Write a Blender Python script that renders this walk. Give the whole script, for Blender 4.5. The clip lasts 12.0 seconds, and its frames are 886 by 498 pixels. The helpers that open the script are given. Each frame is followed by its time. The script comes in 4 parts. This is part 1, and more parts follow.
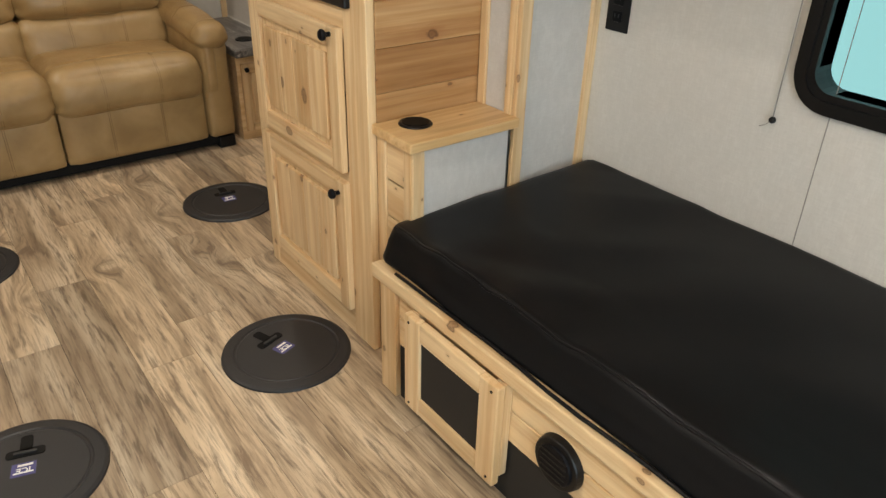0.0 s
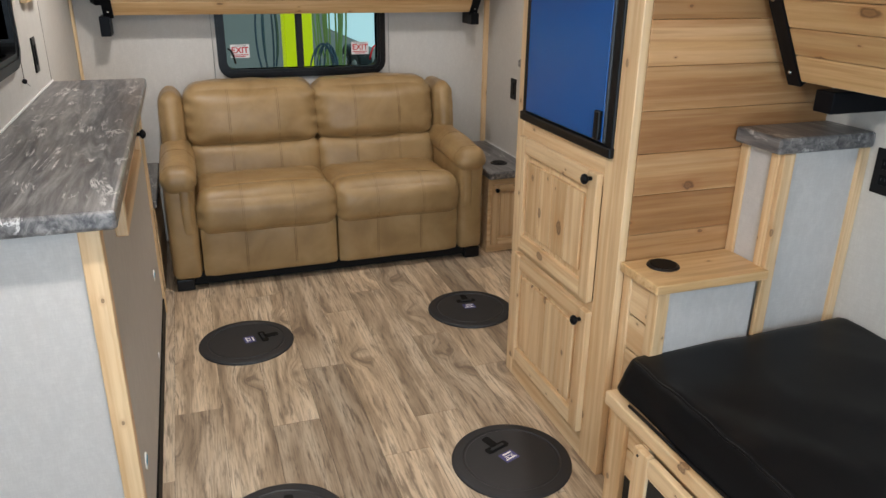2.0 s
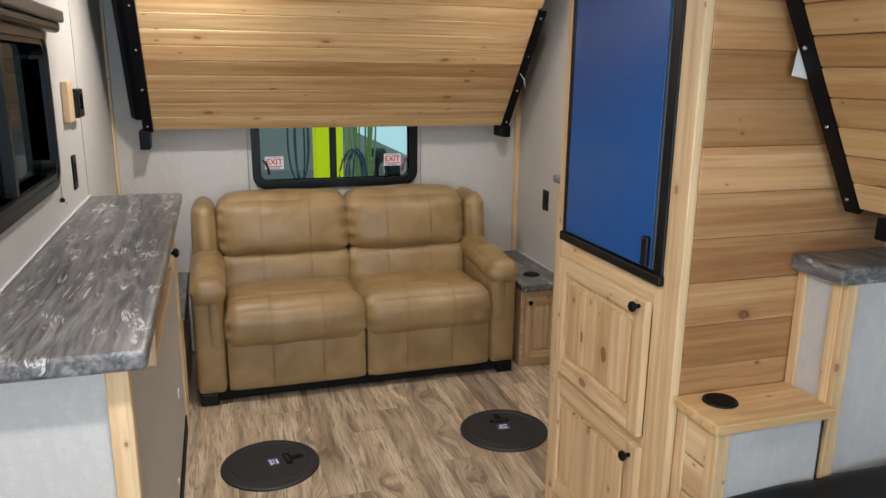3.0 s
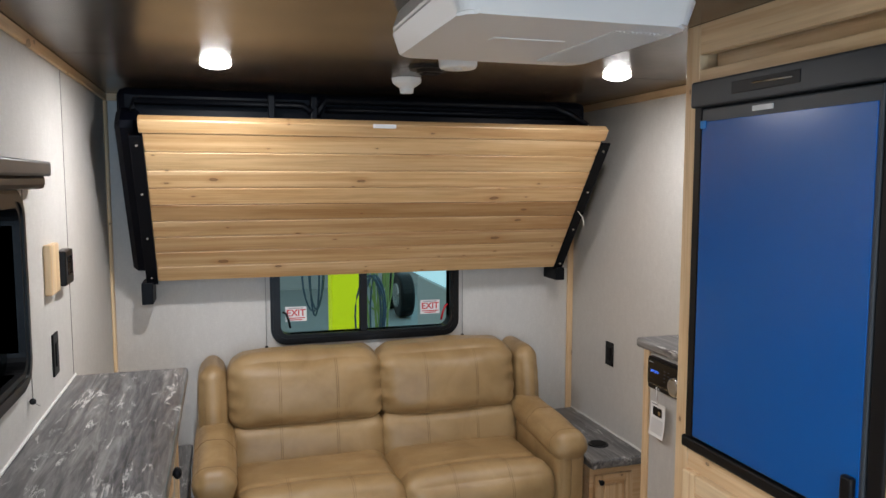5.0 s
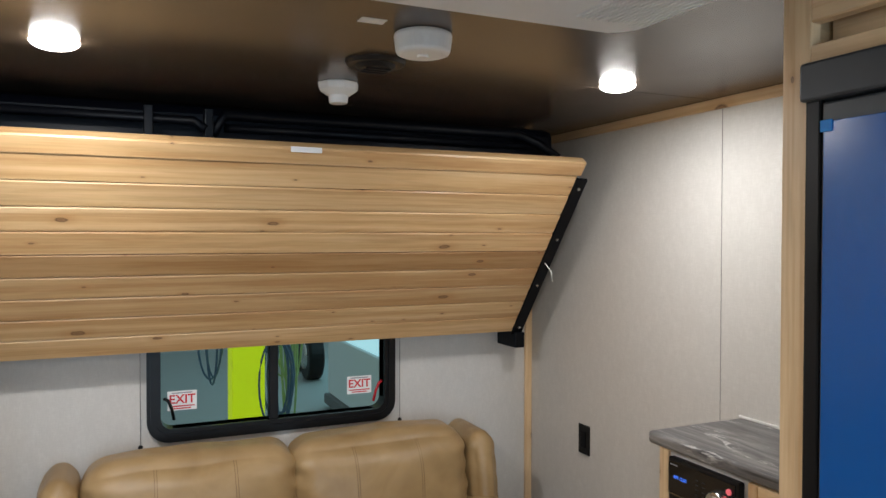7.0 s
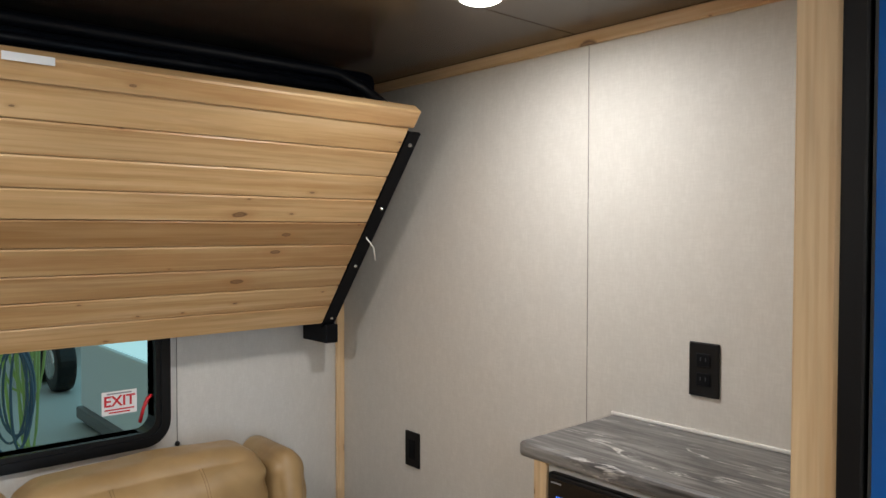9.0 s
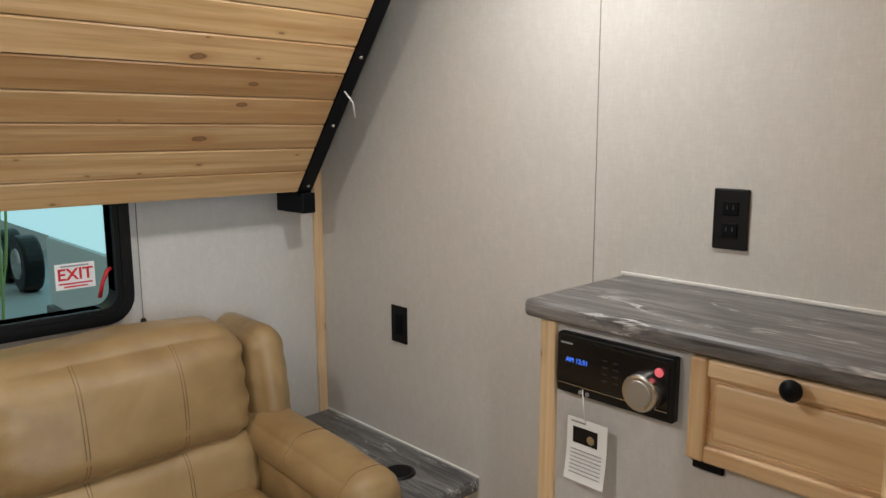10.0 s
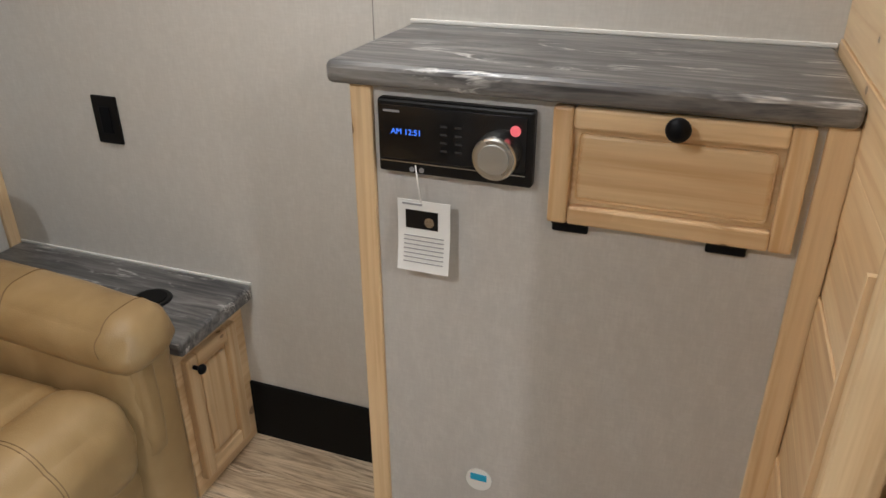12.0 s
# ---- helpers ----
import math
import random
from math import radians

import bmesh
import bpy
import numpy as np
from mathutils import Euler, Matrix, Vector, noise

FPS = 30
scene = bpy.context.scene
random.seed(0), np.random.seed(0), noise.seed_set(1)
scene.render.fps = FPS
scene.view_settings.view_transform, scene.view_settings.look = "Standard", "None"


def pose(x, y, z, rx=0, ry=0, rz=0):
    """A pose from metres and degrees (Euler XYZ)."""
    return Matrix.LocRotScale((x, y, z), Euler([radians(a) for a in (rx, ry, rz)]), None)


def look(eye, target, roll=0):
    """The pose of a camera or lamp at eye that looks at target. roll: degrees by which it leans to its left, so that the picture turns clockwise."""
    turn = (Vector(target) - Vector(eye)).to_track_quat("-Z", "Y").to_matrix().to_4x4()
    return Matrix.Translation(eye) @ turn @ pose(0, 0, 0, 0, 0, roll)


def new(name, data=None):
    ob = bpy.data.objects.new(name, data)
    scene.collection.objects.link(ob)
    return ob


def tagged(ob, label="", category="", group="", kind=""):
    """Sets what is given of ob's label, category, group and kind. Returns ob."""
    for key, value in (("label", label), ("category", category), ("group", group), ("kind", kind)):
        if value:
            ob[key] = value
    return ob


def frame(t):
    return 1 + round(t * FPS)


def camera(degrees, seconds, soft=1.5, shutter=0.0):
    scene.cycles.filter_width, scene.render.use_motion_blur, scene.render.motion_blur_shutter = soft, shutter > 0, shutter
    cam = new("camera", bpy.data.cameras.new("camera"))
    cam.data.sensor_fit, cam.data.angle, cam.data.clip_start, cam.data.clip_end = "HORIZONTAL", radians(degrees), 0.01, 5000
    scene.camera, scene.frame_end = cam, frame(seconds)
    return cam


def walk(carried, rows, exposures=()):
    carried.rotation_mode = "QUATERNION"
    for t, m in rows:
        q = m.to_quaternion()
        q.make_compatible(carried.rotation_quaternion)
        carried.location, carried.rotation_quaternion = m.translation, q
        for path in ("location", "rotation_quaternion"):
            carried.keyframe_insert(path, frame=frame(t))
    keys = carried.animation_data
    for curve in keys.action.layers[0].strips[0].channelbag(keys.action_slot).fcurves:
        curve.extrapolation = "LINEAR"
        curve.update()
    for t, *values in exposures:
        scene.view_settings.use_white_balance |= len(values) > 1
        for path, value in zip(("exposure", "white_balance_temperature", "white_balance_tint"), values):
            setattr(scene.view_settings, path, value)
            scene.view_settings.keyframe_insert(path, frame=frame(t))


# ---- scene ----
cam = camera(62.4, 12.0)
EXPOSURES = [(0.0, 0.04, 7500, 9), (0.5, 0.04, 6450, 8), (1.0, 0.03, 6350, 8), (2.0, -0.02, 6500, 10), (3.0, -0.03, 6450, 10), (5.5, -0.01, 6080, 10), (6.5, -0.04, 6120, 9), (7.5, 0.0, 6230, 8), (9.5, 0.0, 6400, 8), (10.5, 0.09, 6370, 7), (11.0, 0.14, 6320, 7), (12.0, 0.23, 6220, 7)]   # seconds, stops, kelvin, tint
PATH = [
    (0, (0.116, 0.108, 1.349), (1.177, 1.491, 0.367), 1.5),
    (0.5, (0.062, 0.095, 1.375), (0.924, 1.597, 0.374), 1.4),
    (1, (0.011, 0.073, 1.398), (0.726, 1.664, 0.418), 1.3),
    (1.5, (-0.017, 0.048, 1.433), (0.608, 1.718, 0.528), 0.9),
    (2, (-0.027, 0.036, 1.465), (0.586, 1.796, 0.738), 0.7),
    (2.5, (-0.031, 0.06, 1.481), (0.569, 1.877, 0.901), 0.7),
    (3, (-0.041, 0.151, 1.517), (0.537, 2.005, 1.04), 0.6),
    (3.5, (-0.06, 0.264, 1.549), (0.498, 2.143, 1.152), 0.5),
    (5.5, (-0.064, 0.909, 1.645), (0.533, 2.813, 1.519), 0.2),
    (6, (-0.052, 1.068, 1.631), (0.594, 2.959, 1.551), 0.2),
    (6.5, (0.023, 1.273, 1.61), (0.748, 3.136, 1.56), 0.1),
    (7, (0.041, 1.453, 1.601), (0.862, 3.277, 1.564), 0.1),
    (7.5, (0.011, 1.606, 1.601), (1.043, 3.318, 1.572), 0.2),
    (7.7, (-0.002, 1.662, 1.594), (1.111, 3.324, 1.572), 0.2),
    (9.3, (0.261, 2.033, 1.487), (1.607, 3.51, 1.407), -0.1),
    (9.5, (0.284, 2.076, 1.456), (1.633, 3.547, 1.329), -0.3),
    (10, (0.306, 2.135, 1.391), (1.668, 3.566, 1.075), -0.2),
    (10.5, (0.304, 2.167, 1.364), (1.677, 3.522, 0.838), -0.7),
    (11, (0.321, 2.239, 1.337), (1.735, 3.466, 0.633), -0.7),
    (11.5, (0.381, 2.338, 1.317), (1.879, 3.378, 0.496), -0.4),
    (12, (0.402, 2.477, 1.311), (2.081, 3.091, 0.413), -0.2),
]
walk(cam, [(t, look(eye, target, roll)) for t, eye, target, roll in PATH], EXPOSURES)

# ---- light ----
XL, XR, YF, YB, ZC = -0.525, 1.668, -1.7, 4.152, 2.005   # inner faces of the cabin
world = bpy.data.worlds.new("world")
scene.world = world
world.use_nodes = True
world.node_tree.nodes["Background"].inputs[0].default_value = (0.68, 0.78, 0.80, 1)
world.node_tree.nodes["Background"].inputs[1].default_value = 0.35
LAMPS = [(-0.068, 3.165, 10.0), (1.262, 3.04, 6.1), (-0.075, 1.05, 16.5), (0.86, 0.15, 4.0), (-0.075, -0.85, 11.5), (0.86, -0.95, 5.0)]   # x, y, watts
LAMP_COLOUR = (1.0, 0.955, 0.93)
# daylight through the open entry door behind the walker
ld = bpy.data.lights.new("door_daylight", "AREA")
ld.shape, ld.size, ld.size_y, ld.energy, ld.color = "RECTANGLE", 0.66, 1.8, 44.0, (0.55, 0.77, 1.0)
daylight = new("door_daylight", ld)
daylight.matrix_world = look((-0.05, YF - 0.02, 0.98), (-0.05, 0.5, 0.75))

# ---- materials ----


class Nodes:
    """Short hand for building a node material."""

    def __init__(self, name, rough=0.5, metal=0.0, coord="Object"):
        self.m = bpy.data.materials.new(name)
        self.m.use_nodes = True
        self.t = self.m.node_tree
        self.b = self.t.nodes["Principled BSDF"]
        self.b.inputs["Roughness"].default_value = rough
        self.b.inputs["Metallic"].default_value = metal
        tc = self.t.nodes.new("ShaderNodeTexCoord")
        info = self.t.nodes.new("ShaderNodeObjectInfo")
        self.random = info.outputs["Random"]
        add = self.t.nodes.new("ShaderNodeVectorMath")
        add.operation = "MULTIPLY_ADD"
        self.t.links.new(info.outputs["Random"], add.inputs[0])
        add.inputs[1].default_value = (37.0, 53.0, 71.0)
        self.t.links.new(tc.outputs[coord], add.inputs[2])
        self.co = add.outputs[0]

    def link(self, a, b):
        self.t.links.new(a, b)

    def scaled(self, sx, sy, sz):
        n = self.t.nodes.new("ShaderNodeVectorMath")
        n.operation = "MULTIPLY"
        n.inputs[1].default_value = (sx, sy, sz)
        self.link(self.co, n.inputs[0])
        return n.outputs[0]

    def noise(self, vec, scale, detail=3.0, rough=0.55, distort=0.0):
        n = self.t.nodes.new("ShaderNodeTexNoise")
        n.inputs["Scale"].default_value = scale
        n.inputs["Detail"].default_value = detail
        n.inputs["Roughness"].default_value = rough
        n.inputs["Distortion"].default_value = distort
        self.link(vec, n.inputs["Vector"])
        return n.outputs["Fac"]

    def ramp(self, fac, stops):
        n = self.t.nodes.new("ShaderNodeValToRGB")
        e = n.color_ramp.elements
        while len(e) < len(stops):
            e.new(0.5)
        for el, (p, c) in zip(e, stops):
            el.position = p
            el.color = (*c, 1) if len(c) == 3 else c
        self.link(fac, n.inputs[0])
        return n.outputs["Color"]

    def mix(self, fac, a, b, mode="MIX"):
        n = self.t.nodes.new("ShaderNodeMix")
        n.data_type, n.blend_type = "RGBA", mode
        for sock, v in ((n.inputs[0], fac), (n.inputs[6], a), (n.inputs[7], b)):
            if isinstance(v, (int, float)):
                sock.default_value = v
            elif isinstance(v, tuple):
                sock.default_value = (*v, 1)
            else:
                self.link(v, sock)
        return n.outputs[2]

    def math(self, op, a, b=0.0):
        n = self.t.nodes.new("ShaderNodeMath")
        n.operation = op
        for sock, v in ((n.inputs[0], a), (n.inputs[1], b)):
            if isinstance(v, (int, float)):
                sock.default_value = v
            else:
                self.link(v, sock)
        return n.outputs[0]

    def colour(self, c):
        if isinstance(c, tuple):
            self.b.inputs["Base Color"].default_value = (*c, 1)
        else:
            self.link(c, self.b.inputs["Base Color"])

    def bump(self, h, strength, dist=0.002):
        n = self.t.nodes.new("ShaderNodeBump")
        n.inputs["Strength"].default_value = strength
        n.inputs["Distance"].default_value = dist
        self.link(h, n.inputs["Height"])
        self.link(n.outputs[0], self.b.inputs["Normal"])

    def roughness(self, fac, lo, hi):
        n = self.t.nodes.new("ShaderNodeMapRange")
        n.inputs[3].default_value, n.inputs[4].default_value = lo, hi
        self.link(fac, n.inputs[0])
        self.link(n.outputs[0], self.b.inputs["Roughness"])


def wood(name, axis, pale, mid, dark, rough=0.42, knots=0.5, var=0.35, coat=0.15, knot_size=0.066):
    """Knotty softwood with its grain along one axis."""
    k = Nodes(name, rough)
    st = {"x": (0.07, 1, 1), "y": (1, 0.07, 1), "z": (1, 1, 0.07)}[axis]
    mild = {"x": (0.6, 1, 1), "y": (1, 0.6, 1), "z": (1, 1, 0.6)}[axis]
    vec = k.scaled(*st)
    broad = k.noise(vec, 9, 3, 0.6, 0.8)
    fine = k.noise(vec, 90, 4, 0.6, 0.3)
    base = k.ramp(broad, [(0.28, dark), (0.5, mid), (0.75, pale)])
    streak = k.noise(vec, 30, 4, 0.6, 0.5)
    base = k.mix(k.math("MULTIPLY", k.ramp(streak, [(0.34, (1, 1, 1)), (0.5, (0, 0, 0))]), 0.4), base, tuple(0.75 * c for c in dark))
    long = {"x": (0.022, 1, 1), "y": (1, 0.022, 1), "z": (1, 1, 0.022)}[axis]
    band = k.noise(k.scaled(*long), 42, 3, 0.6, 0.2)
    base = k.mix(k.math("MULTIPLY", k.ramp(band, [(0.40, (1, 1, 1)), (0.50, (0, 0, 0))]), 0.6), base, tuple(v * w for v, w in zip(dark, (0.95, 0.85, 0.75))))
    base = k.mix(k.math("MULTIPLY", k.ramp(band, [(0.54, (0, 0, 0)), (0.66, (1, 1, 1))]), 0.5), base, tuple(min(1, 1.08 * v) for v in pale))
    base = k.mix(k.math("MULTIPLY", fine, 0.4), base, k.ramp(fine, [(0.3, tuple(0.62 * c for c in mid)), (0.62, pale)]))
    tone = k.ramp(k.random, [(0.0, (1 - var, 1 - var * 1.15, 1 - var * 1.3)), (0.5, (1 - var * 0.4,) * 3), (1.0, (1.0, 1.0, 1.0))])
    base = k.mix(1.0, base, tone, "MULTIPLY")
    sxyz = k.t.nodes.new("ShaderNodeSeparateXYZ")
    k.link(k.scaled(*mild), sxyz.inputs[0])
    flat = k.t.nodes.new("ShaderNodeCombineXYZ")
    g, p, q = {"x": (0, 1, 2), "y": (1, 0, 2), "z": (2, 0, 1)}[axis]
    k.link(sxyz.outputs[g], flat.inputs[0])
    k.link(k.math("SUBTRACT", sxyz.outputs[p], sxyz.outputs[q]), flat.inputs[1])
    wob = k.noise(k.co, 60, 2, 0.5)
    for scale, share, size in ((6.0, knots, knot_size), (12.0, knots * 0.7, knot_size * 0.75)):
        vor = k.t.nodes.new("ShaderNodeTexVoronoi")
        vor.voronoi_dimensions = "2D"
        vor.inputs["Scale"].default_value = scale
        k.link(flat.outputs[0], vor.inputs["Vector"])
        sep = k.t.nodes.new("ShaderNodeSeparateColor")
        k.link(vor.outputs["Color"], sep.inputs[0])
        has = k.math("LESS_THAN", sep.outputs[0], share)
        d = k.math("MULTIPLY", vor.outputs["Distance"], k.math("ADD", 0.6, sep.outputs[1]))
        d = k.math("ADD", d, k.math("MULTIPLY", k.math("SUBTRACT", wob, 0.5), 0.05))
        halo = k.ramp(d, [(0.0, (1, 1, 1)), (size * 1.2, (0.75, 0.75, 0.75)), (size * 3.2, (0, 0, 0))])
        base = k.mix(k.math("MULTIPLY", halo, k.math("MULTIPLY", has, 0.42)), base, tuple(v * w for v, w in zip(dark, (0.72, 0.55, 0.45))))
        spot = k.ramp(d, [(0.0, (0.75, 0.75, 0.75)), (size * 0.55, (0.6, 0.6, 0.6)), (size * 0.8, (1, 1, 1)), (size * 1.15, (0, 0, 0))])
        base = k.mix(k.math("MULTIPLY", spot, k.math("MULTIPLY", has, 0.85)), base, (0.10, 0.042, 0.018))
    k.colour(base)
    k.bump(fine, 0.12, 0.001)
    k.roughness(broad, rough - 0.08, rough + 0.1)
    k.b.inputs["Coat Weight"].default_value = coat
    k.b.inputs["Coat Roughness"].default_value = 0.3
    return k.m


PINE = ((0.88, 0.68, 0.42), (0.81, 0.58, 0.33), (0.66, 0.42, 0.20))
RED_CEDAR = ((0.76, 0.50, 0.27), (0.655, 0.375, 0.155), (0.45, 0.21, 0.072))
CEDAR = ((0.86, 0.62, 0.345), (0.745, 0.485, 0.225), (0.56, 0.31, 0.115))
pine_x, pine_y, pine_z = (wood("pine along " + a, a, *PINE, knots=0.34, var=0.14, knot_size=0.06) for a in "xyz")
cedar_x, cedar_y = (wood("cedar along " + a, a, *CEDAR, knots=0.24, var=0.44) for a in "xy")


red_cedar_x = wood("red cedar along x", "x", *RED_CEDAR, knots=0.14, var=0.42, knot_size=0.045)


def vinyl():
    """Printed wood-look vinyl: cathedral grain, dark streaks, knots and a tone for each plank."""
    k = Nodes("wood look vinyl", 0.42)
    vor = k.t.nodes.new("ShaderNodeTexVoronoi")
    vor.voronoi_dimensions = "2D"
    vor.inputs["Scale"].default_value = 4.0
    k.link(k.scaled(1, 0.5, 1), vor.inputs["Vector"])
    sep = k.t.nodes.new("ShaderNodeSeparateColor")
    k.link(vor.outputs["Color"], sep.inputs[0])
    knotty = k.math("LESS_THAN", sep.outputs[0], 0.5)
    swell = k.math("MULTIPLY", k.ramp(vor.outputs["Distance"], [(0.0, (1, 1, 1)), (0.10, (0.62, 0.62, 0.62)), (0.25, (0.18, 0.18, 0.18)), (0.5, (0, 0, 0))]), knotty)
    warp = k.noise(k.scaled(1, 0.3, 1), 4.0, 2, 0.5)
    bend = k.t.nodes.new("ShaderNodeVectorMath")
    bend.operation = "MULTIPLY_ADD"
    k.link(k.math("ADD", warp, k.math("MULTIPLY", swell, 0.9)), bend.inputs[0])
    bend.inputs[1].default_value = (0.085, 0.0, 0)
    k.link(k.scaled(1, 0.09, 1), bend.inputs[2])
    rings = k.t.nodes.new("ShaderNodeTexNoise")
    rings.inputs["Scale"].default_value, rings.inputs["Detail"].default_value, rings.inputs["Roughness"].default_value = 72, 4, 0.64
    k.link(bend.outputs[0], rings.inputs["Vector"])
    broad = k.noise(bend.outputs[0], 17, 3, 0.55, 0.3)
    fine = k.noise(k.scaled(1, 0.05, 1), 170, 3, 0.6)
    base = k.ramp(broad, [(0.30, (0.27, 0.195, 0.125)), (0.44, (0.44, 0.33, 0.22)), (0.56, (0.59, 0.465, 0.325)), (0.72, (0.73, 0.61, 0.455))])
    dark = k.ramp(rings.outputs["Fac"], [(0.36, (1, 1, 1)), (0.43, (0.4, 0.4, 0.4)), (0.50, (0, 0, 0))])
    base = k.mix(k.math("MULTIPLY", dark, 0.72), base, (0.14, 0.095, 0.062))
    base = k.mix(k.math("MULTIPLY", k.ramp(fine, [(0.40, (1, 1, 1)), (0.52, (0, 0, 0))]), 0.36), base, (0.15, 0.10, 0.065))
    spot = k.ramp(vor.outputs["Distance"], [(0.0, (1, 1, 1)), (0.035, (0.7, 0.7, 0.7)), (0.07, (0.15, 0.15, 0.15)), (0.16, (0, 0, 0))])
    base = k.mix(k.math("MULTIPLY", spot, k.math("MULTIPLY", knotty, 0.7)), base, (0.13, 0.088, 0.056))
    tone = k.ramp(k.random, [(0, (0.66, 0.65, 0.65)), (0.35, (0.98, 0.98, 0.98)), (1, (1.25, 1.245, 1.22))])
    k.colour(k.mix(1.0, base, tone, "MULTIPLY"))
    k.roughness(fine, 0.34, 0.50)
    k.bump(fine, 0.15, 0.0006)
    return k.m


def linen(name, a, b, scale=1.0, weave=1.0):
    """Wall covering with a fine woven print."""
    k = Nodes(name, 0.62)
    h = k.noise(k.scaled(1, 1, 0.18), 260 * scale, 2, 0.5)
    v = k.noise(k.scaled(0.18, 0.18, 1), 260 * scale, 2, 0.5)
    w = k.math("MULTIPLY", k.math("ADD", h, v), 0.5)
    big = k.noise(k.co, 3.0, 3, 0.5)
    fac = k.math("MULTIPLY", k.ramp(w, [(0.38, (1, 1, 1)), (0.62, (0, 0, 0))]), weave)
    base = k.mix(fac, a, b)
    mottle = k.noise(k.scaled(1, 1, 0.45), 38, 4, 0.65)
    base = k.mix(k.math("MULTIPLY", k.ramp(mottle, [(0.42, (1, 1, 1)), (0.6, (0, 0, 0))]), 0.35), base, tuple(0.5 * (p + q) for p, q in zip(b, tuple(0.9 * c for c in b))))
    base = k.mix(k.math("MULTIPLY", big, 0.16), base, tuple(0.8 * c for c in a))
    k.colour(base)
    k.bump(w, 0.12, 0.0006)
    return k.m


def laminate(name, axis):
    """Grey post-formed counter top with streaks and pale veins."""
    k = Nodes(name, 0.30)
    st = {"x": (0.09, 1, 1), "y": (1, 0.09, 1)}[axis]
    vec = k.scaled(*st)
    a = k.noise(vec, 26, 5, 0.68, 1.4)
    b = k.noise(vec, 75, 3, 0.6, 0.8)
    base = k.ramp(a, [(0.33, (0.026, 0.026, 0.029)), (0.46, (0.080, 0.078, 0.080)), (0.57, (0.18, 0.175, 0.17)), (0.74, (0.36, 0.35, 0.34))])
    base = k.mix(k.math("MULTIPLY", b, 0.5), base, k.ramp(b, [(0.35, (0.04, 0.04, 0.043)), (0.65, (0.30, 0.29, 0.285))]))
    vein = k.noise(k.scaled(*(0.16 if c < 1 else 1 for c in st)), 13, 5, 0.6, 1.2)
    line = k.ramp(k.math("ABSOLUTE", k.math("SUBTRACT", vein, 0.5)), [(0.0, (1, 1, 1)), (0.010, (0.6, 0.6, 0.6)), (0.024, (0, 0, 0))])
    patch = k.ramp(k.noise(k.scaled(*(0.5 if c < 1 else 1 for c in st)), 16, 3, 0.6), [(0.51, (0, 0, 0)), (0.61, (1, 1, 1))])
    base = k.mix(k.math("MULTIPLY", line, k.math("MULTIPLY", patch, 0.85)), base, (0.66, 0.65, 0.63))
    k.colour(base)
    k.roughness(b, 0.24, 0.40)
    return k.m


def plain(name, c, rough=0.5, metal=0.0, grain=60, amount=0.12, bump=0.06):
    k = Nodes(name, rough, metal)
    n = k.noise(k.co, grain, 3, 0.55)
    big = k.noise(k.co, 4, 2, 0.5)
    col = k.mix(k.math("MULTIPLY", n, amount), c, tuple(0.6 * v for v in c))
    col = k.mix(k.math("MULTIPLY", big, amount), col, tuple(min(1, 1.25 * v + 0.004) for v in c))
    k.colour(col)
    k.roughness(big, max(0.02, rough - 0.06), min(1, rough + 0.08))
    if bump:
        k.bump(n, bump, 0.001)
    return k.m


def leather():
    k = Nodes("tan leatherette", 0.42)
    grain = k.t.nodes.new("ShaderNodeTexVoronoi")
    grain.inputs["Scale"].default_value = 420
    k.link(k.co, grain.inputs["Vector"])
    big = k.noise(k.co, 6, 3, 0.55, 0.4)
    mid = k.noise(k.co, 45, 3, 0.6)
    col = k.ramp(big, [(0.3, (0.27, 0.168, 0.068)), (0.52, (0.355, 0.232, 0.102)), (0.75, (0.44, 0.30, 0.145))])
    col = k.mix(k.math("MULTIPLY", mid, 0.25), col, (0.29, 0.185, 0.082))
    k.colour(col)
    k.roughness(mid, 0.31, 0.45)
    soft = k.noise(k.co, 14, 3, 0.5, 0.6)
    k.bump(k.math("ADD", k.math("MULTIPLY", soft, 6.0), grain.outputs["Distance"]), 0.3, 0.0012)
    return k.m


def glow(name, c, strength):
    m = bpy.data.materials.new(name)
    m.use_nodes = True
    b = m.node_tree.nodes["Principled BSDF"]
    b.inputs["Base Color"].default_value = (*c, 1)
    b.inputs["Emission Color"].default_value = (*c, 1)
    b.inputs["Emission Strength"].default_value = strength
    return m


def glass(name, tint):
    k = Nodes(name, 0.02)
    k.colour(tint)
    k.b.inputs["Transmission Weight"].default_value = 1.0
    k.b.inputs["IOR"].default_value = 1.1
    return k.m


floor_vinyl = vinyl()
wall_linen = linen("linen wall panel", (0.65, 0.628, 0.585), (0.595, 0.572, 0.53))
cab_linen = linen("linen cabinet panel", (0.60, 0.585, 0.56), (0.51, 0.495, 0.475), 1.3, 0.6)
top_x, top_y = laminate("laminate along x", "x"), laminate("laminate along y", "y")
hide = leather()
seam_mat = plain("tan stitching", (0.20, 0.12, 0.048), 0.6)
ceil_mat = plain("brown glossy ceiling panel", (0.068, 0.049, 0.034), 0.22, grain=90, amount=0.06, bump=0.03)
black_plastic = plain("black plastic", (0.004, 0.004, 0.0045), 0.40)
lid_mat = plain("textured black lid", (0.017, 0.0175, 0.0195), 0.5, grain=300, bump=0.25)
black_steel = plain("black powder coat", (0.0025, 0.003, 0.0048), 0.42)
bag_black = plain("black plastic wrap", (0.0015, 0.002, 0.005), 0.45, grain=9, bump=0.2)
